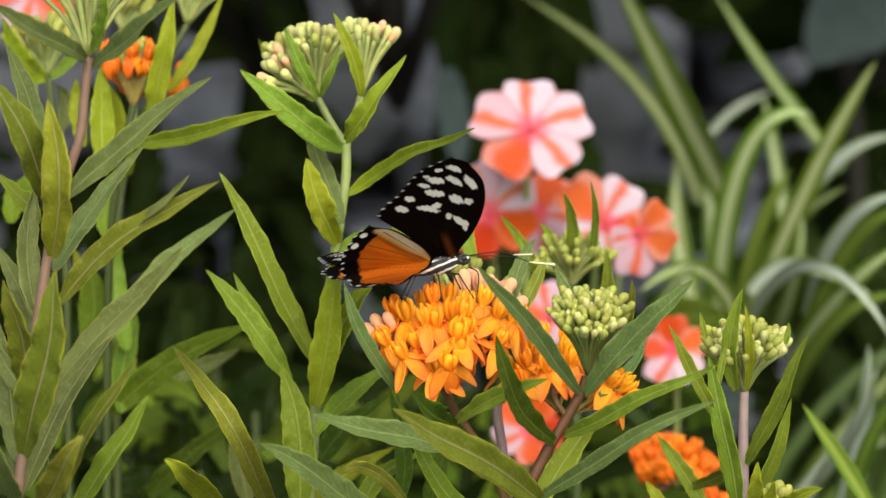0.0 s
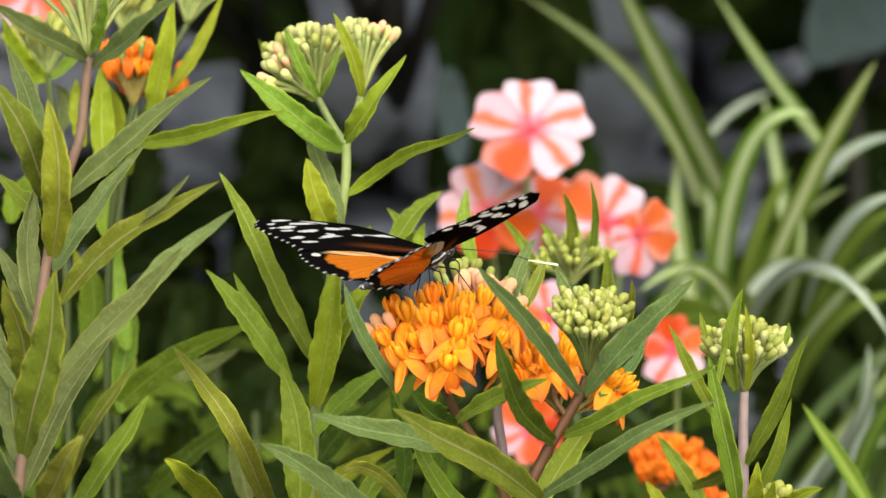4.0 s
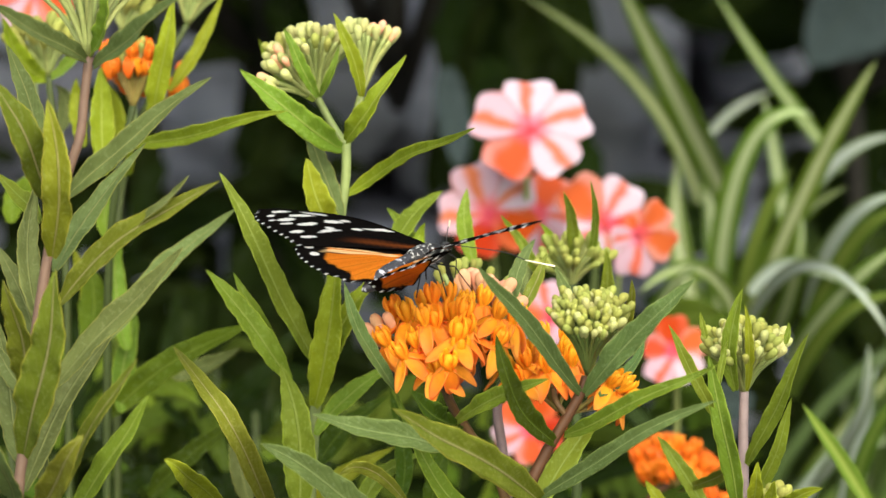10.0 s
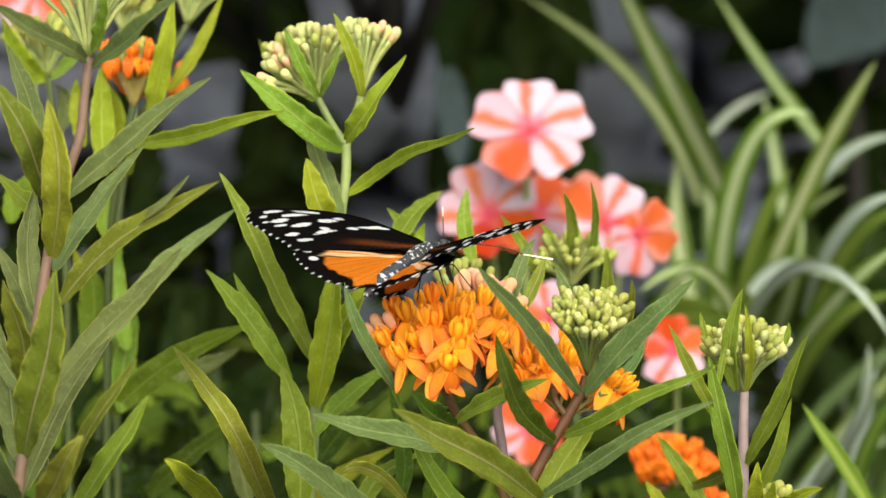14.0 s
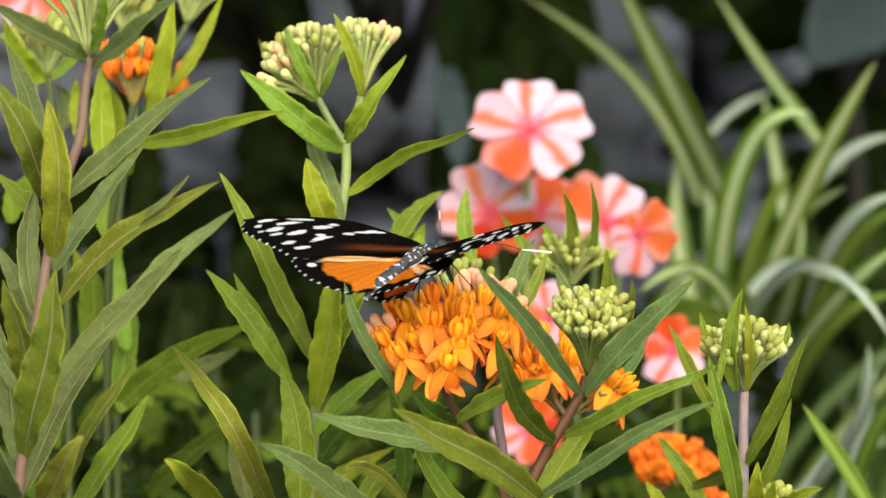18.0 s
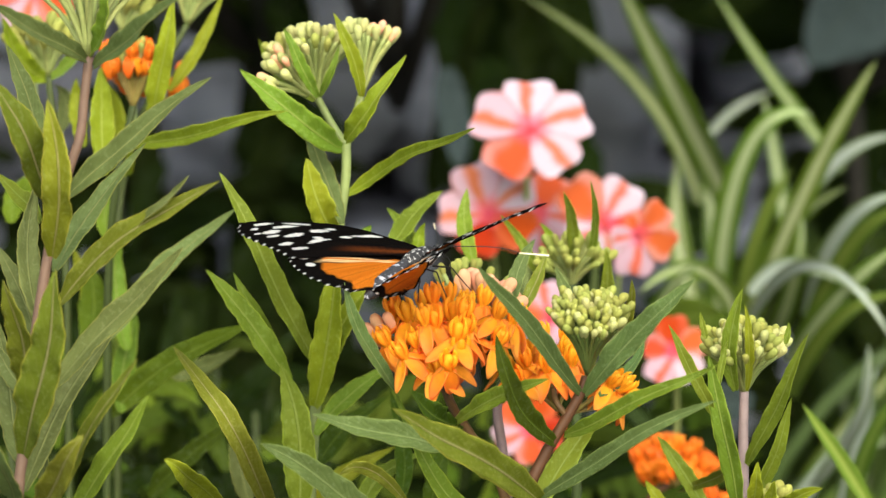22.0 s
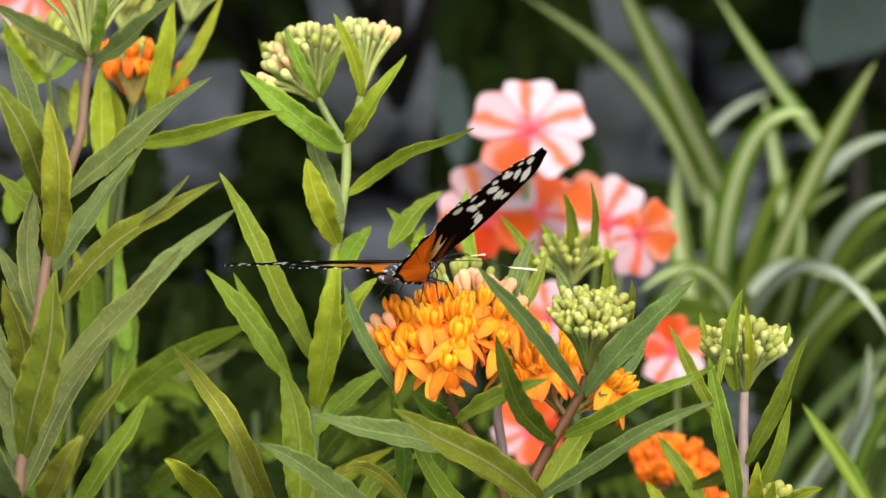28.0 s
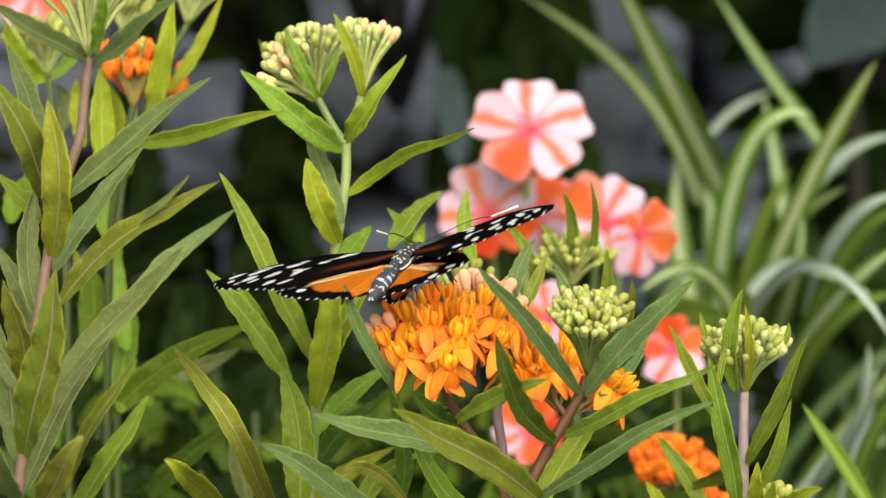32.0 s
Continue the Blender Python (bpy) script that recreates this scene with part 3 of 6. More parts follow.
# ---- milkweeds ----
def left_milkweed():
    a = plant("milkweed", (-0.1056, 0.955, 0.0), "tall milkweed with olive leaves, mauve stem and a budding top", "flowering plant", "milkweeds")
    tube("stem", a, ((-0.1056, 0.955, -0.01), (-0.102, 0.955, 0.3), (-0.0973, 0.9477, 0.6092), (-0.0960, 0.9493, 0.6210), (-0.0941, 0.9520, 0.6402), (-0.0915, 0.9545, 0.6581), (-0.0889, 0.9565, 0.6722), (-0.0856, 0.9581, 0.6838), (-0.0831, 0.9592, 0.6914), (-0.0821, 0.9605, 0.7004), (-0.0810, 0.9617, 0.7094)), 0.0014, 0.00112, STEM_MAUVE, 10, 6, 0.03, "mauve stem")
    L = leaf
    L(a, (-0.0893, 0.9534, 0.6642), (-0.0863, 0.9381, 0.6849), (-0.0882, 0.9355, 0.7022), 0.00885, 10, YELLOWISH, 0.3)
    L(a, (-0.0957, 0.9461, 0.6196), (-0.0891, 0.9274, 0.6443), (-0.0854, 0.9203, 0.6662), 0.01126, 14, OLIVE, 0.25)
    L(a, (-0.0950, 0.9507, 0.6306), (-0.0953, 0.9379, 0.6477), (-0.0980, 0.9299, 0.6622), 0.00778, 25, OLIVE, 0.3)
    L(a, (-0.0926, 0.9552, 0.6482), (-0.0964, 0.9704, 0.6631), (-0.0948, 0.9777, 0.6790), 0.0067, -20, PALE)
    L(a, (-0.0889, 0.9569, 0.6604), (-0.0831, 0.9764, 0.6702), (-0.0698, 0.9839, 0.6871), 0.0067, 18, PALE)
    L(a, (-0.0862, 0.9572, 0.6774), (-0.0716, 0.9541, 0.6911), (-0.0525, 0.9511, 0.7056), 0.0067, 12, PALE, 0.35)
    L(a, (-0.0873, 0.9519, 0.6540), (-0.0718, 0.9411, 0.6704), (-0.0499, 0.9330, 0.6843), 0.00697, 20, OLIVE, 0.3)
    L(a, (-0.0748, 0.9461, 0.6698), (-0.0644, 0.9370, 0.6771), (-0.0568, 0.9331, 0.6854), 0.00295, 40, PALE, 0.3)
    L(a, (-0.0885, 0.9513, 0.6351), (-0.0745, 0.9484, 0.6506), (-0.0586, 0.9408, 0.6684), 0.00751, -22, PALE, 0.3)
    L(a, (-0.0844, 1.0465, 0.6301), (-0.0709, 1.0588, 0.6458), (-0.0530, 1.0710, 0.6602), 0.0068, 10, PALE)
    L(a, (-0.0962, 0.9498, 0.6103), (-0.0893, 0.9703, 0.6264), (-0.0768, 0.9777, 0.6433), 0.00751, 14, PALE)
    L(a, (-0.0867, 0.9430, 0.6117), (-0.0771, 0.9256, 0.6316), (-0.0676, 0.9176, 0.6467), 0.00456, 25, OLIVE, 0.3)
    L(a, (-0.0932, 0.9421, 0.6053), (-0.0850, 0.9139, 0.6207), (-0.0784, 0.9054, 0.6320), 0.00778, -8, OLIVE, 0.3)
    L(a, (-0.0861, 0.9487, 0.6020), (-0.0750, 0.9342, 0.6215), (-0.0660, 0.9312, 0.6359), 0.00617, 20, GREEN, 0.3)
    L(a, (-0.0967, 0.9508, 0.6168), (-0.1014, 0.9707, 0.6290), (-0.1048, 0.9782, 0.6466), 0.00751, 8, PALE)
    L(a, (-0.0902, 0.9601, 0.6835), (-0.0972, 0.9803, 0.6977), (-0.1022, 0.9870, 0.7097), 0.00617, -12, PALE)
    L(a, (-0.0904, 0.9553, 0.6776), (-0.0940, 0.9393, 0.6937), (-0.1006, 0.9361, 0.7067), 0.00885, 16, OLIVE, 0.3)
    L(a, (-0.0948, 0.9812, 0.6683), (-0.1010, 1.0019, 0.6716), (-0.1078, 1.0126, 0.6761), 0.00536, 10, GREEN)
    L(a, (-0.0936, 0.9545, 0.6437), (-0.0990, 0.9741, 0.6539), (-0.1051, 0.9805, 0.6634), 0.00563, 12, PALE)
    L(a, (-0.0960, 0.9559, 0.6316), (-0.1004, 0.9665, 0.6351), (-0.1054, 0.9725, 0.6421), 0.00536, 0, PALE)
    L(a, (-0.0798, 0.9594, 0.7073), (-0.0689, 0.9426, 0.7168), (-0.0566, 0.9288, 0.7265), 0.00617, 26, PALE, 0.35)
    L(a, (-0.0816, 0.9596, 0.7088), (-0.0902, 0.9426, 0.7165), (-0.1007, 0.9285, 0.7245), 0.00617, -26, PALE, 0.35)
    L(a, (-0.0807, 0.9617, 0.7094), (-0.0767, 0.9529, 0.7179), (-0.0754, 0.9491, 0.7272), 0.00536, 45, GREEN, 0.4)
    L(a, (-0.0975, 0.9473, 0.6069), (-0.0975, 0.9239, 0.6194), (-0.1002, 0.9154, 0.6312), 0.0067, 20, PALE)
    L(a, (-0.0886, 0.9620, 0.6032), (-0.0957, 0.9838, 0.6145), (-0.0967, 0.9953, 0.6247), 0.00617, 30, PALE)
    bud_umbel(a, (-0.0811, 0.9617, 0.7091), (-0.0810, 0.9653, 0.7344), 22, 42, 0.006, ("bud_cream_green", "bud_peach"), PEDICEL, 3, 0.0007)


def back_left_milkweeds():
    g = plant("milkweed", (-0.085, 1.10, 0.0), "lime-leaved milkweed with fading orange flower head", "flowering plant", "milkweeds")
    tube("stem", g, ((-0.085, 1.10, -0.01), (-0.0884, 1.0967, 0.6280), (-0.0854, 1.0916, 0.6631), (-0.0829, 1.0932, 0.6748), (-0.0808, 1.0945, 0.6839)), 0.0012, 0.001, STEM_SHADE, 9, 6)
    bud_umbel(g, (-0.0808, 1.0944, 0.6836), (-0.0808, 1.0964, 0.6990), 16, 34, 0.0030, ("bud_green",), PEDICEL_RED, 9, 0.0007)
    flower_umbel(g, (-0.0808, 1.0950, 0.6836), (-0.0812, 1.0930, 0.6990), 6, 26, "deep", 11, 0.72)
    flower_umbel(g, (-0.0812, 1.1046, 0.6840), (-0.0806, 1.1112, 0.6953), 12, 42, "deep", 4, 0.85)
    flower_umbel(g, (-0.0748, 1.1241, 0.6789), (-0.0695, 1.1255, 0.6886), 2, 12, "deep", 6, 0.9)
    L = leaf
    L(g, (-0.0761, 1.0939, 0.6799), (-0.0725, 1.0861, 0.6962), (-0.0695, 1.0835, 0.7134), 0.00697, 8, LIME)
    L(g, (-0.0883, 1.0920, 0.6660), (-0.0891, 1.0941, 0.6814), (-0.0894, 1.0959, 0.6941), 0.00751, -8, LIME)
    L(g, (-0.0943, 1.1029, 0.6722), (-0.0971, 1.1141, 0.6800), (-0.0973, 1.1154, 0.6892), 0.00563, 12, LIME)
    L(g, (-0.0727, 1.1150, 0.6859), (-0.0652, 1.1165, 0.6971), (-0.0580, 1.1187, 0.7124), 0.00456, 15, LIME)
    L(g, (-0.0862, 1.0992, 0.6457), (-0.0899, 1.1104, 0.6532), (-0.0869, 1.1114, 0.6606), 0.0059, 0, GREEN)
    L(g, (-0.0922, 1.1058, 0.6205), (-0.0954, 1.1272, 0.6294), (-0.1008, 1.1388, 0.6401), 0.00804, 10, LIME)
    L(g, (-0.0839, 1.1054, 0.6175), (-0.0877, 1.1173, 0.6309), (-0.0862, 1.1199, 0.6489), 0.00724, -20, GREEN)
    L(g, (-0.0839, 1.0930, 0.6730), (-0.0610, 1.0538, 0.6819), (-0.0385, 1.0346, 0.6888), 0.00536, -12, LIME, 0.3)
    L(g, (-0.0824, 1.1037, 0.6056), (-0.0870, 1.1247, 0.6112), (-0.0931, 1.1363, 0.6218), 0.00724, 18, GREEN)
    L(g, (-0.0879, 1.1, 0.6666), (-0.0866, 1.1, 0.6792), (-0.0901, 1.105, 0.6911), 0.0085, 8, LIME)
    L(g, (-0.0836, 1.11, 0.6638), (-0.0846, 1.105, 0.675), (-0.0864, 1.11, 0.6857), 0.0062, -8, LIME)
    L(g, (-0.0944, 1.1, 0.6199), (-0.0936, 1.12, 0.6282), (-0.0966, 1.125, 0.6377), 0.0095, 10, MID)
    L(g, (-0.0853, 1.1, 0.6017), (-0.0848, 1.11, 0.6137), (-0.0824, 1.12, 0.6249), 0.0075, -10, GREEN)
    L(g, (-0.1147, 1.11, 0.651), (-0.1135, 1.12, 0.6573), (-0.1105, 1.13, 0.6614), 0.0080, 12, MID)
    h = plant("milkweed", (-0.112, 1.13, 0.0), "pale milkweed bud heads on thin green stems", "flowering plant", "milkweeds")
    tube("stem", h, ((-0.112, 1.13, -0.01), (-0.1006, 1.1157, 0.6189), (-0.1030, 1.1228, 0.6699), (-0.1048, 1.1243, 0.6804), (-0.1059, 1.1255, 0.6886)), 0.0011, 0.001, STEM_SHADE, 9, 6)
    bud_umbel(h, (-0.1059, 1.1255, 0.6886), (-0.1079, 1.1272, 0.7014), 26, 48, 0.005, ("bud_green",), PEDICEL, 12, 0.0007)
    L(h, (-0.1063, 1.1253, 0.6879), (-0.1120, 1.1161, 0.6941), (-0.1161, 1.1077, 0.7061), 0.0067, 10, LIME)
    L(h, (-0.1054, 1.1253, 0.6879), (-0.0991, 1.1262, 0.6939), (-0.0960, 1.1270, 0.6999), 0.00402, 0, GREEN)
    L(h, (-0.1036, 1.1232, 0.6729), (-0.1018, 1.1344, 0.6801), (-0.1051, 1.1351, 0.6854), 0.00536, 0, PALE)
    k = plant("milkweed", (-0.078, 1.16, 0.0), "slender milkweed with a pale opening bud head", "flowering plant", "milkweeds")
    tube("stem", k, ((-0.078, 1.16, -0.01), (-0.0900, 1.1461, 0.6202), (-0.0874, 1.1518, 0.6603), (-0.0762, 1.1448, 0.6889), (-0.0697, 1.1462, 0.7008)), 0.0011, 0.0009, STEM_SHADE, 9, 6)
    bud_umbel(k, (-0.0697, 1.1462, 0.7008), (-0.0669, 1.1483, 0.7163), 22, 42, 0.005, ("bud_green",), PEDICEL, 15, 0.0007)
    bud_umbel(k, (-0.0877, 1.1472, 0.6993), (-0.0862, 1.1483, 0.7073), 14, 50, 0.005, ("bud_green",), PEDICEL, 16, 0.0007)
    tube("stem", k, ((-0.0852, 1.1528, 0.6680), (-0.0852, 1.1552, 0.6849), (-0.0877, 1.1472, 0.6993)), 0.0009, 0.0008, STEM_GREEN, 8, 5)


def tall_milkweed():
    b = plant("milkweed", (-0.0335, 1.055, 0.0), "fresh green milkweed with twin heads of cream buds", "flowering plant", "milkweeds")
    tube("stem", b, ((-0.0335, 1.055, -0.01), (-0.033, 1.055, 0.35), (-0.0335, 1.0410, 0.5904), (-0.0324, 1.0434, 0.6076), (-0.0311, 1.0456, 0.6231), (-0.0287, 1.0481, 0.6414), (-0.0259, 1.0507, 0.6597), (-0.0244, 1.0523, 0.6709), (-0.0243, 1.0534, 0.6787)), 0.0017, 0.00118, STEM_GREEN, 10, 6, 0.02)
    tube("stem", b, ((-0.0243, 1.0533, 0.6782), (-0.0273, 1.0539, 0.6825), (-0.0317, 1.0550, 0.6903)), 0.00105, 0.00095, STEM_GREEN, 9, 5)
    tube("stem", b, ((-0.0243, 1.0533, 0.6782), (-0.0230, 1.0540, 0.6829), (-0.0207, 1.0550, 0.6906)), 0.00105, 0.0009, STEM_GREEN, 9, 5)
    bud_umbel(b, (-0.0317, 1.0549, 0.6898), (-0.0335, 1.0570, 0.7060), 54, 42, 0.0035, ("bud_cream_green", "bud_cream_green", "bud_green"), PEDICEL, 21, 0.0007, 0.93)
    bud_umbel(b, (-0.0320, 1.0499, 0.6903), (-0.0420, 1.0461, 0.6980), 14, 28, 0.0036, ("bud_peach", "bud_cream_green"), PEDICEL, 22, 0.00062)
    bud_umbel(b, (-0.0207, 1.0550, 0.6906), (-0.0184, 1.0575, 0.7068), 30, 25, 0.0035, ("bud_cream_green", "bud_cream_green", "bud_cream_green", "bud_cream_green", "bud_peach"), PEDICEL, 23, 0.0007, 0.93)
    L = leaf
    L(b, (-0.0253, 1.0532, 0.6774), (-0.0370, 1.0394, 0.6872), (-0.0504, 1.0410, 0.6988), 0.0082, 8, GREEN, 0.3)
    L(b, (-0.0243, 1.0485, 0.6799), (-0.0182, 1.0397, 0.6894), (-0.0091, 1.0415, 0.7023), 0.0066, 28, LIME, 0.3)
    L(b, (-0.0203, 1.0451, 0.6914), (-0.0227, 1.0416, 0.7026), (-0.0272, 1.0430, 0.7127), 0.00429, 15, LIME, 0.3)
    L(b, (-0.0312, 1.0451, 0.6914), (-0.0356, 1.0413, 0.7005), (-0.0395, 1.0425, 0.7088), 0.00402, -10, GREEN, 0.3)
    L(b, (-0.0307, 1.0451, 0.6914), (-0.0279, 1.0409, 0.6977), (-0.0258, 1.0419, 0.7046), 0.00241, 10, GREEN)
    L(b, (-0.0322, 1.0449, 0.6905), (-0.0422, 1.0660, 0.6967), (-0.0468, 1.0670, 0.7038), 0.00402, 0, GREEN)
    L(b, (-0.0242, 1.0516, 0.6660), (-0.0097, 1.0379, 0.6762), (0.0074, 0.9943, 0.6896), 0.00509, 24, LIME, 0.3)
    L(b, (-0.0264, 1.0449, 0.6544), (-0.0311, 1.0366, 0.6669), (-0.0340, 1.0380, 0.6769), 0.00804, 14, LIME, 0.35)
    L(b, (-0.0251, 1.0357, 0.6609), (-0.0301, 1.0525, 0.6723), (-0.0356, 1.0643, 0.6846), 0.0059, -10, PALE)
    L(b, (-0.0310, 1.0405, 0.6232), (-0.0440, 1.0344, 0.6512), (-0.0556, 1.0375, 0.6737), 0.00697, 20, GREEN, 0.3)
    L(b, (-0.0383, 1.0353, 0.6217), (-0.0482, 1.0323, 0.6367), (-0.0588, 1.0341, 0.6496), 0.00724, -16, GREEN, 0.3)
    L(b, (-0.0404, 1.0457, 0.6245), (-0.0463, 1.0375, 0.6373), (-0.0522, 1.0390, 0.6482), 0.00402, 10, GREEN)
    L(b, (-0.0322, 1.0392, 0.6141), (-0.0280, 1.0320, 0.6346), (-0.0269, 1.0348, 0.6547), 0.00885, 14, LIME, 0.3)
    L(b, (-0.0317, 1.0396, 0.6169), (-0.0248, 1.0373, 0.6359), (-0.0163, 1.0388, 0.6468), 0.00724, 18, LIME, 0.3)
    L(b, (-0.0358, 1.0307, 0.5892), (-0.0359, 1.0284, 0.6089), (-0.0403, 1.0309, 0.6265), 0.00992, 8, GREEN, 0.25)
    L(b, (-0.0418, 1.0400, 0.5837), (-0.0515, 0.9846, 0.6205), (-0.0668, 1.0315, 0.6307), 0.0067, -18, OLIVE, 0.3)
    L(b, (-0.0538, 1.0258, 0.5902), (-0.0583, 0.9728, 0.6085), (-0.0646, 0.9587, 0.6160), 0.00697, 15, LIME, 0.3)
    L(b, (-0.0884, 1.1030, 0.6004), (-0.0705, 1.0951, 0.6162), (-0.0500, 1.0866, 0.6278), 0.00885, -10, MID)
    L(b, (-0.0740, 1.1242, 0.6082), (-0.0663, 1.1244, 0.6090), (-0.0544, 1.1153, 0.6166), 0.0067, 20, PALE)
    L(b, (-0.0793, 1.1196, 0.5749), (-0.0688, 1.1112, 0.5874), (-0.0539, 1.1027, 0.5989), 0.00751, -10, DARK)
    L(b, (-0.0507, 1.0801, 0.5813), (-0.0529, 1.0813, 0.5901), (-0.0554, 1.0825, 0.5989), 0.00751, 10, PALE)
    L(b, (-0.0324, 1.0601, 0.5832), (-0.0266, 1.0612, 0.5911), (-0.0123, 1.0723, 0.5978), 0.00617, -10, LIME)
    L(b, (-0.0205, 1.0405, 0.5872), (-0.0164, 1.0514, 0.5930), (-0.0056, 1.0623, 0.5982), 0.00617, 12, GREEN)
    L(b, (-0.0324, 1.0617, 0.5939), (-0.0269, 1.0727, 0.6007), (-0.0139, 1.0840, 0.6091), 0.00724, -15, DARK)
    L(b, (-0.0119, 1.0405, 0.5872), (-0.0099, 1.0524, 0.6001), (-0.0136, 1.0645, 0.6140), 0.00536, 12, DARK)
    L(b, (-0.0035, 1.0601, 0.5832), (-0.0013, 1.0614, 0.5925), (0.0023, 1.0727, 0.6007), 0.0067, 12, DARK)
    L(b, (-0.0314, 1.0284, 0.6089), (-0.0233, 1.0447, 0.6167), (-0.0120, 1.0554, 0.6214), 0.0059, -15, GREEN)
    L(b, (-0.0251, 1.0341, 0.6492), (-0.0226, 1.0497, 0.6526), (-0.0181, 1.0604, 0.6572), 0.00643, 10, GREEN)
    L(b, (-0.013, 1.045, 0.6533), (-0.0083, 1.06, 0.6587), (0.0, 1.0715, 0.6645), 0.0062, -20, GREEN)
    L(b, (-0.0070, 1.0594, 0.6498), (-0.0095, 1.0652, 0.6548), (-0.0145, 1.0710, 0.6602), 0.00456, 10, GREEN)
    L(b, (0.0080, 1.0491, 0.6484), (0.0057, 1.0604, 0.6569), (0.0061, 1.0667, 0.6658), 0.00509, 5, GREEN)
    L(b, (-0.0070, 1.0490, 0.6477), (-0.0063, 1.0598, 0.6526), (-0.0046, 1.0605, 0.6576), 0.00402, 5, LIME)


def centre_milkweed():
    c = plant("milkweed", (0.011, 1.02, 0.0), "milkweed with a round head of bright orange flowers", "flowering plant", "milkweeds")
    tube("stem", c, ((0.0155, 1.01, -0.01), (0.0152, 1.01, 0.4), (0.0149, 0.9820, 0.6019), (0.0105, 0.9833, 0.6112), (0.0059, 0.9882, 0.6175), (0.0024, 0.9929, 0.6221), (0.0005, 0.9955, 0.6263)), 0.0014, 0.0011, STEM_BROWN, 10, 6, 0.02, "brown stem")
    tube("stem", c, ((0.0165, 1.03, -0.01), (0.0158, 1.03, 0.4), (0.0157, 1.0114, 0.5959), (0.0146, 1.0131, 0.6076), (0.0133, 1.0147, 0.6188), (0.0169, 1.0258, 0.6264)), 0.0014, 0.0012, STEM_PURPLE, 10, 6, 0.02, "pale purple stem")
    flower_umbel(c, (0.0016, 0.9956, 0.6269), (-0.0003, 0.9885, 0.6466), 17, 52, "near", 31, 1.04, 0.85)
    flower_umbel(c, (0.0016, 0.9862, 0.6318), (0.0000, 0.9760, 0.6420), 5, 46, "near", 34, 1.0, 0.9)
    bud_umbel(c, (0.0060, 1.0063, 0.6311), (0.0118, 1.0110, 0.6474), 18, 26, 0.0058, ("bud_peach",), PEDICEL_RED, 35, 0.0007)
    bud_umbel(c, (-0.0057, 0.9962, 0.6314), (-0.0146, 0.9924, 0.6403), 6, 18, 0.0046, ("bud_peach",), PEDICEL_RED, 36, 0.0007)
    bud_umbel(c, (0.0050, 1.0268, 0.6333), (0.0071, 1.0341, 0.6492), 14, 30, 0.0036, ("bud_green",), PEDICEL, 37, 0.0007)
    flower_umbel(c, (0.0278, 1.0145, 0.6178), (0.0235, 1.0116, 0.6332), 13, 46, "near", 39, 0.95, 0.8)
    L = leaf
    L(c, (0.0232, 0.9672, 0.6042), (0.0056, 0.9344, 0.6225), (-0.0113, 0.9161, 0.6359), 0.00938, 12, OLIVE, 0.3)
    L(c, (0.0037, 0.9688, 0.6160), (-0.0122, 0.9497, 0.6238), (-0.0295, 0.9356, 0.6310), 0.00751, -30, GREY, 0.3)
    L(c, (-0.0124, 0.9662, 0.5977), (-0.0277, 0.9482, 0.6133), (-0.0409, 0.9346, 0.6243), 0.00804, -16, GREY, 0.3)
    L(c, (0.0029, 0.9796, 0.6210), (0.0132, 0.9608, 0.6305), (0.0242, 0.9466, 0.6372), 0.00536, -25, GREEN, 0.3)
    L(c, (0.0041, 0.9795, 0.6204), (-0.0016, 0.9650, 0.6250), (-0.0073, 0.9561, 0.6329), 0.00751, -35, DARK, 0.3)
    L(c, (-0.0113, 0.9856, 0.6278), (-0.0191, 0.9776, 0.6426), (-0.0231, 0.9743, 0.6552), 0.00429, 20, GREY, 0.4)
    L(c, (0.0089, 0.9915, 0.5979), (-0.0019, 1.0023, 0.6027), (-0.0117, 1.0250, 0.6209), 0.00536, 20, GREEN)
    L(c, (-0.0086, 0.9819, 0.6012), (-0.0178, 0.9732, 0.6111), (-0.0243, 0.9680, 0.6105), 0.00402, 0, OLIVE)
    return c


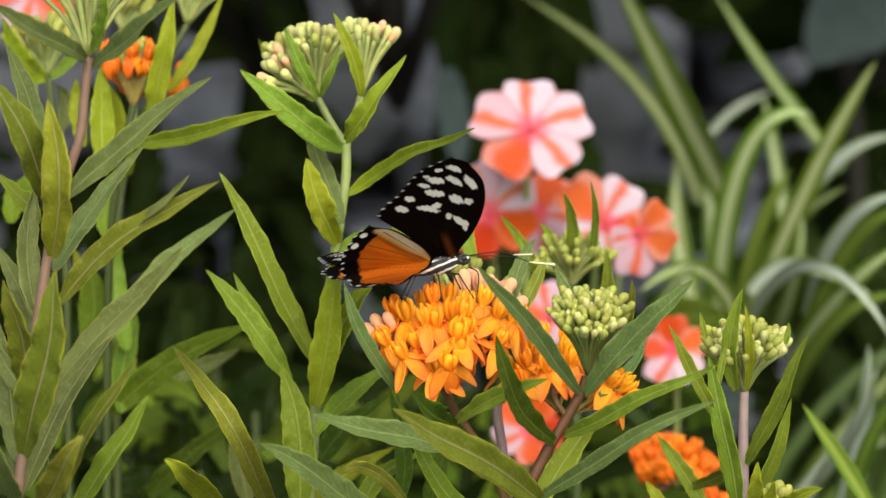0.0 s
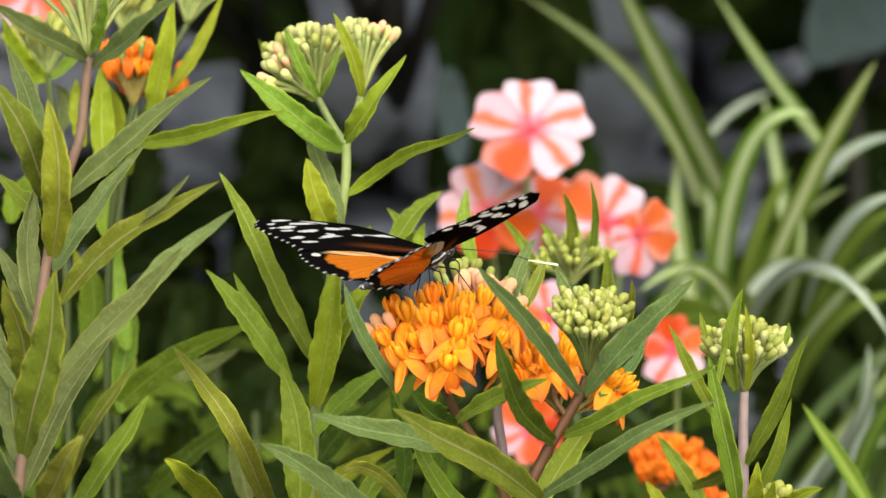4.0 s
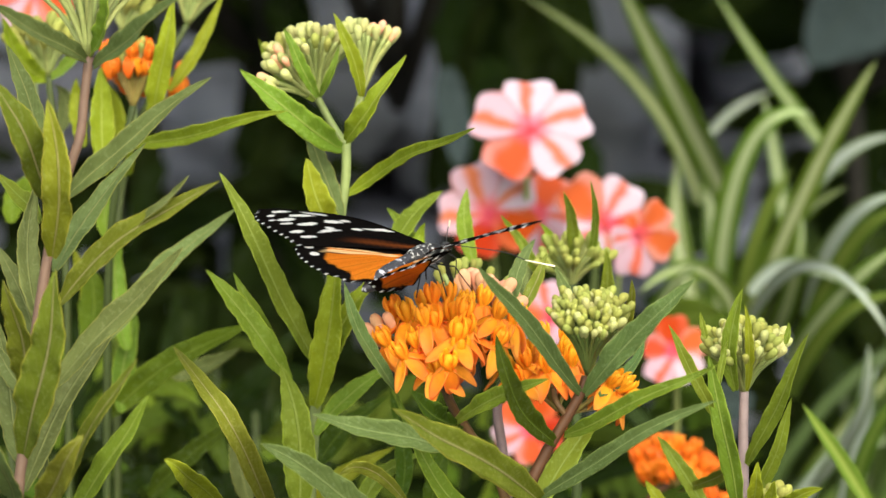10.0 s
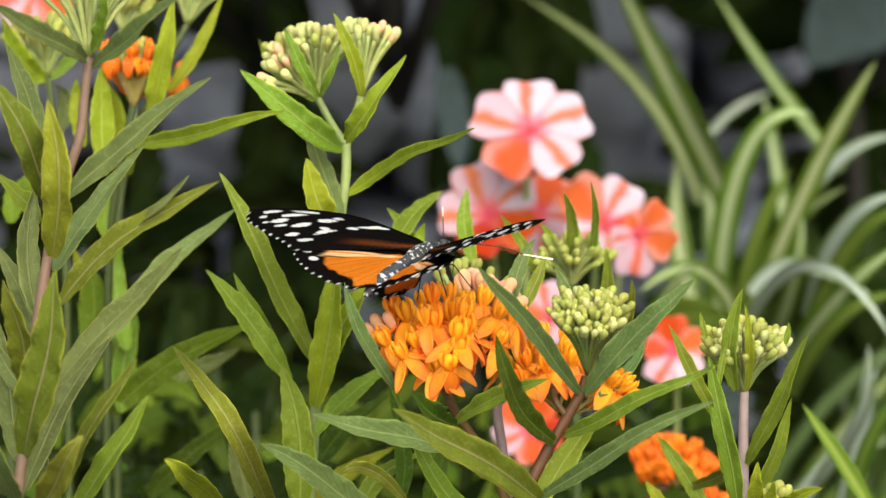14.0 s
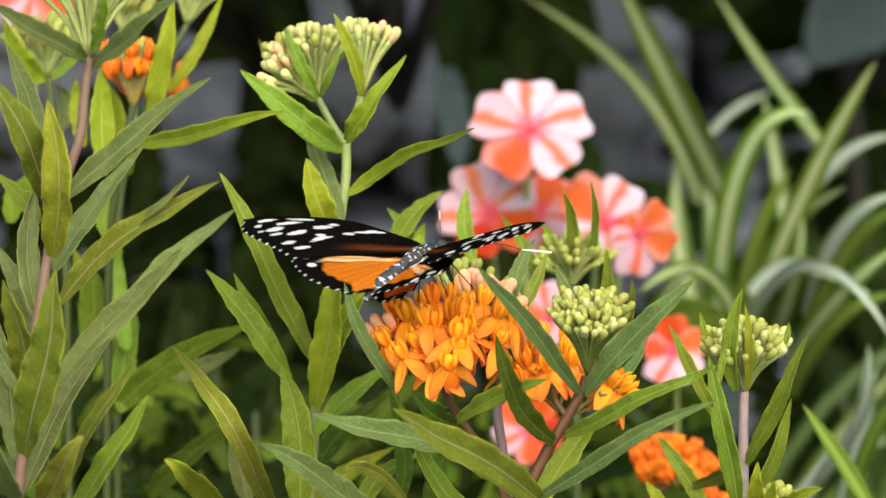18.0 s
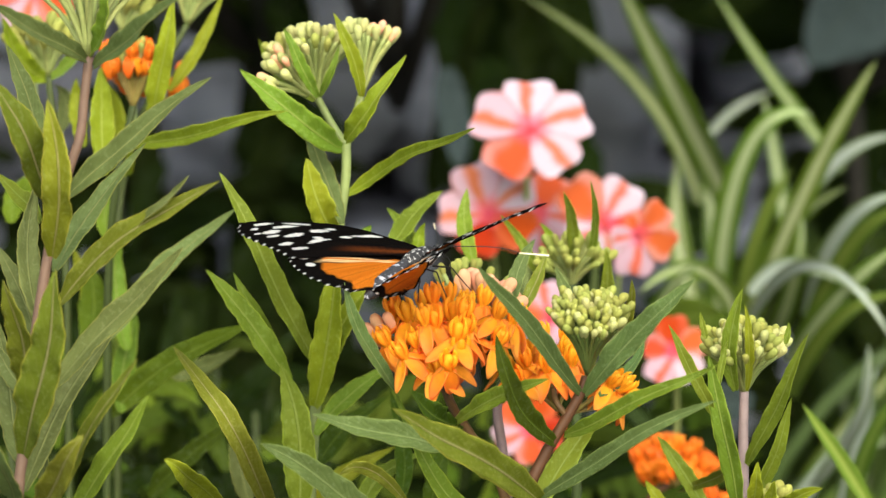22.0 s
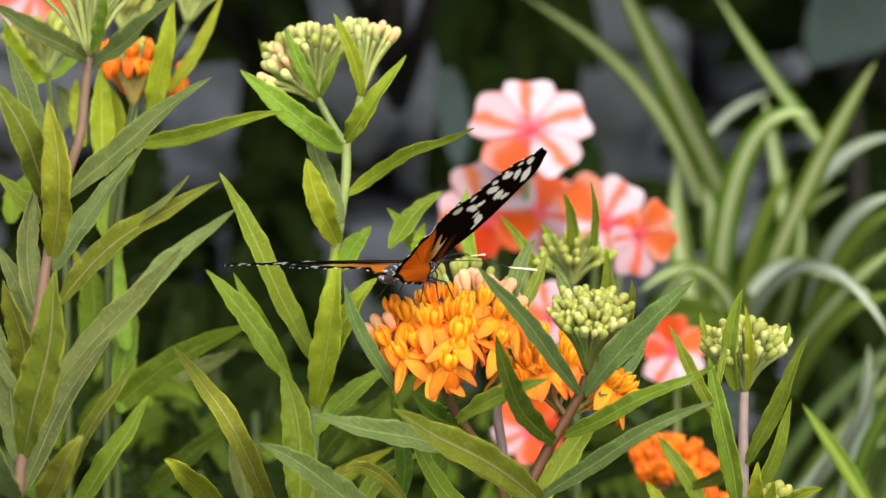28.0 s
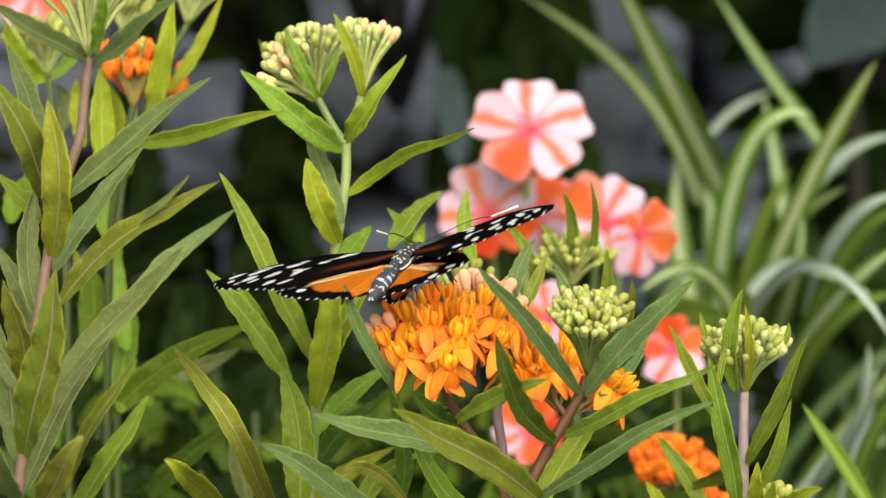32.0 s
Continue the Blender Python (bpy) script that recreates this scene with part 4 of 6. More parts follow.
def budding_milkweed():
    d = plant("milkweed", (0.0195, 0.985, 0.0), "brown-stemmed milkweed with a tight green bud head", "flowering plant", "milkweeds")
    tube("stem", d, ((0.0195, 0.985, -0.01), (0.019, 0.985, 0.4), (0.0193, 0.9672, 0.6042), (0.0235, 0.9686, 0.6147), (0.0285, 0.9698, 0.6232), (0.0325, 0.9708, 0.6304), (0.0334, 0.9712, 0.6335)), 0.00165, 0.0011, STEM_BROWN, 10, 6, 0.02, "brown stem")
    bud_umbel(d, (0.0338, 0.9715, 0.6337), (0.034, 0.965, 0.6516), 190, 29, 0.0029, ("bud_green", "bud_green", "bud_cream_green"), STEM_MID, 41, 0.0005, 0.84)
    tube("stem", d, ((0.0292, 0.9699, 0.6238), (0.0265, 0.9704, 0.6275), (0.0260, 0.9758, 0.6295)), 0.0008, 0.0007, STEM_BROWN, 8, 4)
    flower_umbel(d, (0.0310, 0.9849, 0.6225), (0.0411, 0.9807, 0.6286), 3, 18, "near", 43, 1.0, 0.3)
    L = leaf
    L(d, (0.0325, 0.9707, 0.6290), (0.0181, 0.9434, 0.6507), (0.0079, 0.9303, 0.6656), 0.00536, 16, GREY, 0.32)
    L(d, (0.0265, 0.9691, 0.6179), (0.0166, 0.9509, 0.6319), (0.0120, 0.9430, 0.6479), 0.0067, 18, DARK, 0.3)
    L(d, (0.0331, 0.9687, 0.6297), (0.0448, 0.9529, 0.6466), (0.0575, 0.9448, 0.6608), 0.00724, 22, GREY, 0.32)
    L(d, (0.0285, 0.9694, 0.6199), (0.0422, 0.9505, 0.6297), (0.0619, 0.9371, 0.6421), 0.00509, -20, GREEN, 0.3)
    L(d, (0.0219, 0.9673, 0.6049), (0.0407, 0.9444, 0.6219), (0.0616, 0.9311, 0.6349), 0.00509, -16, GREY, 0.32)
    L(d, (0.0200, 0.9715, 0.5993), (0.0295, 0.9785, 0.6128), (0.0370, 0.9849, 0.6225), 0.00724, 12, GREEN, 0.3)
    L(d, (0.0165, 1.0081, 0.6440), (0.0184, 1.0143, 0.6520), (0.0225, 1.0203, 0.6591), 0.00456, 8, GREY)
    L(d, (0.0179, 1.0078, 0.6419), (0.0221, 1.0138, 0.6486), (0.0254, 1.0198, 0.6557), 0.00402, -12, OLIVE)
    L(d, (0.0314, 0.9878, 0.6430), (0.0294, 0.9886, 0.6490), (0.0267, 0.9897, 0.6567), 0.00456, 10, GREY)
    L(d, (0.0426, 0.9776, 0.6426), (0.0437, 0.9735, 0.6493), (0.0439, 0.9695, 0.6566), 0.00295, 5, OLIVE)
    L(d, (0.0363, 0.9668, 0.6377), (0.0393, 0.9623, 0.6418), (0.0424, 0.9579, 0.6461), 0.00161, 5, PALE)
    L(d, (0.0366, 0.9756, 0.6282), (0.0437, 0.9862, 0.6318), (0.0482, 0.9972, 0.6381), 0.00402, 20, GREY)
    h = plant("milkweed", (0.034, 1.09, 0.0), "small milkweed shoot with a tiny green bud head", "flowering plant", "milkweeds")
    tube("stem", h, ((0.034, 1.09, -0.01), (0.0345, 1.0729, 0.6021), (0.0338, 1.0770, 0.6311), (0.0333, 1.0782, 0.6398)), 0.0014, 0.001, STEM_SHADE, 9, 6)
    bud_umbel(h, (0.0333, 1.0781, 0.6390), (0.0327, 1.0797, 0.6506), 64, 60, 0.0036, ("bud_green",), PEDICEL, 51, 0.0006, 0.74)
    L(h, (0.0339, 1.0786, 0.6427), (0.0330, 1.0703, 0.6556), (0.0307, 1.0616, 0.6654), 0.00375, 8, GREEN)
    L(h, (0.0374, 1.0786, 0.6427), (0.0388, 1.0703, 0.6556), (0.0376, 1.0620, 0.6683), 0.00268, -8, GREEN)
    L(h, (0.0411, 1.0671, 0.6326), (0.0421, 1.0633, 0.6413), (0.0413, 1.0596, 0.6512), 0.00429, 8, GREEN)
    L(h, (0.0257, 1.0782, 0.6398), (0.0205, 1.0746, 0.6499), (0.0148, 1.0707, 0.6584), 0.00322, 8, GREEN)
    L(h, (0.0319, 1.0879, 0.6368), (0.0296, 1.0893, 0.6471), (0.0252, 1.0902, 0.6536), 0.00375, 8, LIME)


def right_milkweeds():
    e = plant("milkweed", (0.0725, 1.01, 0.0), "slim purple-stemmed milkweed with a flat bud head", "flowering plant", "milkweeds")
    tube("stem", e, ((0.0725, 1.01, -0.01), (0.0725, 1.01, 0.4), (0.0724, 0.9967, 0.5989), (0.0723, 0.9985, 0.6117), (0.0725, 1.0003, 0.6248)), 0.0015, 0.00115, STEM_PURPLE, 10, 6, 0.02, "purple stem")
    bud_umbel(e, (0.0725, 1.0003, 0.6244), (0.0722, 0.9974, 0.6397), 64, 40, 0.0036, ("bud_green", "bud_cream_green"), PEDICEL, 61, 0.00065, 0.90)
    L = leaf
    L(e, (0.0701, 0.9954, 0.6258), (0.0682, 0.9873, 0.6397), (0.0707, 0.9840, 0.6524), 0.00483, 12, GREEN, 0.32)
    L(e, (0.0728, 0.9954, 0.6258), (0.0728, 0.9871, 0.6384), (0.0712, 0.9835, 0.6484), 0.00268, -12, LIME)
    L(e, (0.0707, 0.9914, 0.5972), (0.0668, 0.9843, 0.6185), (0.0626, 0.9818, 0.6368), 0.00617, 14, GREEN, 0.3)
    L(e, (0.0641, 0.9848, 0.6218), (0.0587, 0.9763, 0.6334), (0.0528, 0.9729, 0.6453), 0.00402, -12, GREEN, 0.3)
    L(e, (0.0649, 0.9856, 0.6278), (0.0662, 0.9865, 0.6337), (0.0674, 0.9873, 0.6395), 0.00214, 10, GREEN)
    L(e, (0.0728, 0.9930, 0.6083), (0.0787, 0.9802, 0.6253), (0.0850, 0.9677, 0.6442), 0.00483, 20, GREEN, 0.3)
    L(e, (0.0746, 0.9917, 0.5992), (0.0788, 0.9836, 0.6132), (0.0820, 0.9755, 0.6274), 0.00429, -14, GREEN, 0.3)
    L(e, (0.0735, 0.9816, 0.5992), (0.0733, 0.9725, 0.6065), (0.0736, 0.9685, 0.6136), 0.00456, 8, LIME)
    L(e, (0.0761, 0.9816, 0.5992), (0.0770, 0.9723, 0.6045), (0.0774, 0.9679, 0.6092), 0.00349, 8, LIME)
    L(e, (0.0786, 0.9816, 0.5992), (0.0831, 0.9723, 0.6045), (0.0887, 0.9676, 0.6075), 0.00402, 8, LIME)
    L(e, (0.0625, 0.9873, 0.6397), (0.0617, 0.9877, 0.6424), (0.0610, 0.9882, 0.6461), 0.00188, 8, GREEN)
    L(e, (0.0812, 0.9871, 0.6384), (0.0818, 0.9875, 0.6408), (0.0820, 0.9879, 0.6437), 0.00188, 8, GREEN)
    L(e, (0.0673, 1.0302, 0.5857), (0.0600, 1.0321, 0.5989), (0.0533, 1.0333, 0.6077), 0.00509, 10, GREEN)
    L(e, (0.0557, 1.0307, 0.5892), (0.0532, 1.0312, 0.5927), (0.0504, 1.0318, 0.5969), 0.00375, 10, LIME)
    L(e, (0.0719, 1.0030, 0.6074), (0.0657, 1.0219, 0.5988), (0.0591, 1.0412, 0.5918), 0.00375, 0, OLIVE)
    s = plant("milkweed", (0.081, 0.99, 0.0), "low milkweed shoot with bright green young buds", "flowering plant", "milkweeds")
    tube("stem", s, ((0.081, 0.99, -0.01), (0.081, 0.99, 0.4), (0.0806, 0.9814, 0.5979)), 0.0013, 0.001, STEM_GREEN, 9, 6)
    bud_umbel(s, (0.0806, 0.9813, 0.5972), (0.0808, 0.9821, 0.6028), 16, 50, 0.0042, ("bud_green",), PEDICEL, 63, 0.0006)
    f = plant("milkweed", (0.064, 1.2, 0.0), "milkweed with a small deep orange flower head", "flowering plant", "milkweeds")
    tube("stem", f, ((0.064, 1.2, -0.01), (0.064, 1.2, 0.35), (0.0589, 1.1784, 0.5623), (0.0650, 1.1791, 0.5670)), 0.0013, 0.001, STEM_BROWN, 9, 6)
    flower_umbel(f, (0.0650, 1.1789, 0.5662), (0.0661, 1.1807, 0.5772), 22, 66, "deep", 65, 0.86, 0.7)
    flower_umbel(f, (0.0782, 1.1774, 0.5551), (0.0785, 1.1783, 0.5615), 6, 60, "deep", 66, 0.9, 0.3)


# ---- impatiens ----
def petal_shape(s):
    return 0.2 + 0.8 * math.sin(0.5 * math.pi * min(1.0, s / 0.72)) ** 1.2 - 0.12 * max(0.0, s - 0.72) / 0.28


IMP = {m.name: petal_mesh("petal", 0.0205, 0.0178, 14, m, 0.16, 0.14, 16, 15, petal_shape, rounded=0.20) for m in (PETAL_PINK, PETAL_WHITE, PETAL_CORAL, PETAL_RED)}
IMP_EYE = lathe([(0.0016, -0.002), (0.0019, 0.0), (0.0015, 0.0012), (0.0004, 0.0018)], 10, (PETAL_RED,), "flower")


def impatiens_flower(parent, p, facing, spin, mats, size=1.0, back=0.02):
    """Five broad overlapping petals round a small throat, on its own stalk."""
    p, o = Vector(p), origin(parent)
    f = place("flower", IMP_EYE, parent, aim(p - o, facing, size, radians(spin)))
    for k, (m, tilt, big) in enumerate(mats):
        place("petal", IMP[m], f, Matrix.Rotation(radians(72 * k), 4, "Z") @ Matrix.Translation((0.001, 0, 0.0003 * (k % 3))) @ Matrix.Rotation(radians(-tilt), 4, "Y") @ Matrix.Scale(big, 4))
    d = Vector(facing).normalized()
    tube("flower_stalk", parent, (p - d * 0.001, p - d * 0.02 + UP * -0.012, p - d * 0.03 + UP * -0.05), 0.0009, 0.0011, STEM_GREEN, 7, 4)


def impatiens():
    i = plant("impatiens", (0.045, 1.36, 0.0), "impatiens with coral, pink and white striped flowers", "flowering plant")
    pink, white, coral, red = "impatiens_pink", "impatiens_white", "impatiens_coral", "impatiens_red"
    impatiens_flower(i, (0.0275, 1.3122, 0.6532), (0.05, -0.80, 0.58), 18, ((white, 8, 1.04), (white, 5, 1.0), (pink, 8, 1.04), (coral, 5, 1.0), (white, 8, 0.98)), 0.97)
    impatiens_flower(i, (0.0147, 1.3282, 0.6246), (-0.1, -0.84, 0.52), 40, ((white, 12, .9), (pink, 15, 1.05), (pink, 10, .95), (red, 12, .9), (red, 10, .95)), 0.90)
    impatiens_flower(i, (0.0303, 1.3483, 0.6214), (0.1, -0.88, 0.42), 60, ((coral, 12, .95), (pink, 15, .9), (pink, 10, .8), (pink, 12, .9), (pink, 10, .8)), 0.84)
    impatiens_flower(i, (0.0508, 1.3181, 0.6225), (0.1, -0.92, 0.3), 58, ((white, 8, 1.0), (coral, 12, 1.1), (white, 8, .75), (white, 8, .65), (coral, 8, .95)), 0.84)
    impatiens_flower(i, (0.0603, 1.2881, 0.6241), (0.2, -0.9, -0.1), 262, ((pink, 8, 0.85), (coral, 12, .75), (coral, 8, .7), (coral, 8, .35), (pink, 8, .5)), 0.86)
    impatiens_flower(i, (0.0711, 1.2830, 0.5878), (-0.1, -0.9, 0.3), 240, ((pink, 8, 1.0), (white, 12, .95), (coral, 8, .9), (red, 8, 1.0), (coral, 8, .8)), 0.6)
    impatiens_flower(i, (0.0259, 1.2599, 0.5677), (0.0, -0.9, 0.3), 60, ((red, 8, 1.0), (coral, 12, 1.0), (pink, 8, 1.0), (coral, 8, 1.0), (red, 8, 1.0)), 0.58)
    impatiens_flower(i, (0.0333, 1.2845, 0.5985), (0.1, -0.9, 0.3), 30, ((pink, 8, .7), (pink, 12, .7), (coral, 8, .7), (pink, 8, .7), (pink, 8, .7)), 0.8)
    impatiens_flower(i, (-0.1213, 1.2486, 0.7025), (0.1, -0.9, 0.1), 30, ((pink, 8, 1.0), (coral, 12, 1.0), (coral, 8, 1.0), (pink, 8, 1.0), (coral, 8, 1.0)), 0.7)
    rng = random.Random(8)
    for k in range(7):
        x = 0.02 + 0.012 * k + rng.uniform(-.006, .006)
        tube("stem", i, ((0.045 + rng.uniform(-.02, .02), 1.36, -0.01), (x, 1.37, 0.25), (x + rng.uniform(-.01, .01), 1.37, 0.52)), 0.003, 0.0018, STEM_GREEN, 8, 5)
    for k in range(34):
        x, y, z = rng.uniform(-0.01, 0.115), rng.uniform(1.36, 1.46), rng.uniform(0.43, 0.57)
        a, up = rng.uniform(0, 6.28), rng.uniform(-0.5, 0.3)
        n = rng.uniform(0.026, 0.042)
        d = Vector((math.cos(a), 0.5 * math.sin(a), up)).normalized() * n
        p0 = Vector((x, y, z))
        # every third leaf takes SHADE, a colour darkened to stand for shade
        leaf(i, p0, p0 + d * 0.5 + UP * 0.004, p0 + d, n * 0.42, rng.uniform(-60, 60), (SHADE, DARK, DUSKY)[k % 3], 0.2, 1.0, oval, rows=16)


# ---- strap-leaved plants ----
def spider_plant():
    s = plant("spider_plant", (0.115, 1.52, 0.0), "large variegated spider plant with arching striped leaves", "foliage plant")
    L = lambda *a, **k: leaf(s, *a, shape=strap, rows=14, wave=0.3, **k)
    G, V, W_ = STRAP_GREEN, STRAP, STRAP_PALE
    L((0.1072, 1.5367, 0.5968), (0.0792, 1.4941, 0.6532), (0.0593, 1.4689, 0.6893), 0.01126, 10, V)
    L((0.0954, 1.5472, 0.5997), (0.0715, 1.5433, 0.6442), (0.0279, 1.5280, 0.6787), 0.00643, 15, V)
    L((0.0977, 1.4798, 0.5516), (0.1019, 1.4300, 0.6285), (0.1245, 1.4125, 0.6472), 0.00938, 10, V)
    L((0.1018, 1.4798, 0.5516), (0.1275, 1.4394, 0.6234), (0.1462, 1.4151, 0.6657), 0.00858, -10, V)
    L((0.1158, 1.4843, 0.5835), (0.1351, 1.4695, 0.6217), (0.1608, 1.4612, 0.6346), 0.00697, 12, W_)
    L((0.1514, 1.5886, 0.6073), (0.1224, 1.5738, 0.6453), (0.1000, 1.5582, 0.6784), 0.00536, -10, V)
    L((0.1000, 1.5901, 0.6179), (0.1121, 1.6117, 0.6274), (0.1273, 1.6127, 0.6350), 0.00402, 10, W_)
    L((0.1267, 1.5454, 0.5872), (0.1236, 1.5492, 0.6142), (0.1184, 1.5529, 0.6400), 0.00617, 10, V)
    L((0.1035, 1.4217, 0.5692), (0.0856, 1.3854, 0.5983), (0.0640, 1.3645, 0.5935), 0.0067, 15, V)
    L((0.1039, 1.4030, 0.5799), (0.1214, 1.3460, 0.6055), (0.1448, 1.3225, 0.5817), 0.00483, -12, W_)
    L((0.1264, 1.4425, 0.5737), (0.1354, 1.4073, 0.6101), (0.1532, 1.3889, 0.6230), 0.0067, 12, W_)
    L((0.1245, 1.4409, 0.5621), (0.1363, 1.4062, 0.6026), (0.1532, 1.3882, 0.6184), 0.00751, -12, G)
    L((0.1206, 1.4404, 0.5582), (0.1344, 1.4041, 0.5875), (0.1532, 1.3867, 0.6072), 0.00751, 12, V)
    L((0.0968, 1.5303, 0.5516), (0.0875, 1.5349, 0.5845), (0.0864, 1.5396, 0.6174), 0.00938, 12, V)
    L((0.1037, 1.5402, 0.5500), (0.1000, 1.5454, 0.5872), (0.0954, 1.5510, 0.6266), 0.00858, -12, V)
    L((0.1113, 1.5007, 0.5564), (0.1178, 1.4854, 0.5914), (0.1421, 1.4687, 0.6158), 0.00751, 20, V)
    L((0.1038, 1.4810, 0.5596), (0.1103, 1.4662, 0.5981), (0.1214, 1.4596, 0.6229), 0.0067, -14, G)
    L((0.1118, 1.4798, 0.5516), (0.1206, 1.4436, 0.5815), (0.1236, 1.4375, 0.6099), 0.0067, 8, V)
    L((0.1189, 1.4190, 0.5501), (0.1306, 1.3830, 0.5812), (0.1510, 1.3645, 0.5935), 0.00617, 15, G)
    L((0.1178, 1.3165, 0.5390), (0.1283, 1.2801, 0.5675), (0.1290, 1.2635, 0.5931), 0.00402, -15, W_)
    L((0.1123, 1.3344, 0.5224), (0.1241, 1.3081, 0.5515), (0.1363, 1.2924, 0.5831), 0.00349, 12, W_)
    L((0.1186, 1.1486, 0.5659), (0.1085, 1.1408, 0.5825), (0.0981, 1.1329, 0.5981), 0.00483, -10, G)
    L((0.1286, 1.3150, 0.5283), (0.1318, 1.2791, 0.5606), (0.1400, 1.2614, 0.5778), 0.00536, 10, G)
    L((0.0668, 1.3817, 0.5719), (0.0733, 1.3645, 0.5935), (0.0838, 1.3559, 0.6041), 0.00536, 10, V)
    L((0.135, 1.4, 0.5146), (0.1396, 1.38, 0.5455), (0.1393, 1.36, 0.5773), 0.0085, 8, W_)
    L((0.1135, 1.36, 0.5228), (0.1235, 1.35, 0.5379), (0.1328, 1.34, 0.5557), 0.0075, -8, W_)
    L((0.1066, 1.44, 0.582), (0.1223, 1.42, 0.5948), (0.1452, 1.38, 0.5873), 0.0065, 10, W_)
    rng = random.Random(77)
    # fill leaves; most take the dark strap colour in place of shaded gaps
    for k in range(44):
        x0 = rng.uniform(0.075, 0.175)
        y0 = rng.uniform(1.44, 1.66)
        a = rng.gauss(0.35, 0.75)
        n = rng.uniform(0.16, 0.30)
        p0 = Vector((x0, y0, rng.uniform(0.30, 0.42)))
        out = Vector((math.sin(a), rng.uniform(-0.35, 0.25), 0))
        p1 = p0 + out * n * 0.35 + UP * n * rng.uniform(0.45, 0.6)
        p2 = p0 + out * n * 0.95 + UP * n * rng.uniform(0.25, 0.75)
        L(p0, p1, p2, rng.uniform(0.005, 0.009), rng.uniform(-35, 35), (STRAP_SHADE, G, STRAP_SHADE, V, STRAP_SHADE)[k % 5])
    for k in range(6):
        x = 0.09 + 0.02 * k
        tube("stem", s, ((0.115, 1.52, -0.01), (x, 1.52 + 0.02 * (k % 3), 0.2), (x, 1.5 + 0.03 * (k % 3), 0.42)), 0.006, 0.004, STEM_GREEN, 8, 5)


# ---- filling foliage between the bed and the stones ----
def low_foliage():
    """Leafy milkweed shoots deeper in the bed."""
    rng = random.Random(21)
    for k in range(30):
        x, y = -0.14 + 0.0072 * k + rng.uniform(-.006, .006), rng.uniform(1.12, 1.42)
        top = rng.uniform(0.555, 0.615) - 0.14 * (y - 1.1) - (0.035 if x > -0.02 else 0)
        s = plant("milkweed_shoot", (x, y, 0.0), "leafy green milkweed shoot deep in the bed", "foliage plant", "leafy shoots")
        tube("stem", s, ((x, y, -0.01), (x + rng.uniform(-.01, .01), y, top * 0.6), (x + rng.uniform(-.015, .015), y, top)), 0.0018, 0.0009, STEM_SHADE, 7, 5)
        for j in range(20):
            z = top * (0.70 + 0.3 * j / 19)
            a = j * 2.4 + rng.uniform(-.4, .4)
            n = rng.uniform(0.05, 0.085) * (1.1 - 0.4 * j / 19)
            out = Vector((math.cos(a), math.sin(a) * 0.8, 0))
            p0 = Vector((x, y, z))
            # SHADE and DARK put the dimness deep in the bed into the leaf colours
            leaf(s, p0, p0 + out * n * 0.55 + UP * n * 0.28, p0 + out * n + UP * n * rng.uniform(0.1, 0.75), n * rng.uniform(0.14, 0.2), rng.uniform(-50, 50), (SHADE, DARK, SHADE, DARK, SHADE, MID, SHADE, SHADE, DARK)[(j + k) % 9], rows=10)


def fern(x, y, z, n, seed):
    rng = random.Random(seed)
    f = plant("fern", (x, y, 0.0), "feathery green fern in the shade of the bed", "fern", "ferns")
    for k in range(n):
        a = 6.28 * k / n + rng.uniform(-.3, .3)
        out = Vector((math.cos(a), math.sin(a), 0))
        size = rng.uniform(0.13, 0.2)
        p0, p1, p2 = Vector((x, y, 0.02)), Vector((x, y, z)) + out * size * 0.4, Vector((x, y, z - 0.02)) + out * size
        tube("frond_stalk", f, (p0, p1, p2), 0.0014, 0.0005, STEM_SHADE, 6, 8)
        pts = curve3(p1, p1.lerp(p2, 0.5) + UP * 0.015, p2, 15)
        verts, faces, uvs = [], [], []
        for i, (s, p, t) in enumerate(pts[:-1]):
            side = t.cross(UP).normalized()
            w = 0.05 * (1 - s) ** 0.8 + 0.004
            for sg in (-1, 1):
                d = (side * sg + t * 0.45).normalized() * w
                b = t * 0.0032
                h = UP * 0.0006
                o = len(verts)
                dip = UP * (-0.25 * w)
                verts += [p - b - p1, p + b - p1, p + d * 0.6 + b * 1.2 + dip * 0.3 - p1, p + d + dip - p1, p + d * 0.6 - b * 1.2 + dip * 0.3 - p1]
                verts += [v - h for v in verts[o:o + 5]]
                faces += [(o, o + 1, o + 2, o + 3, o + 4), (o + 9, o + 8, o + 7, o + 6, o + 5)]
                uvs += [(0.5, 0), (0.5, 0), (0.8, 0.6), (0.5, 1), (0.2, 0.6)] * 2
        # fronds are coloured dark in place of the shade they grow in
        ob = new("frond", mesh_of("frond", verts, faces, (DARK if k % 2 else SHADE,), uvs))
        ob.parent = f
        ob.location = p1 - Vector(f.location)


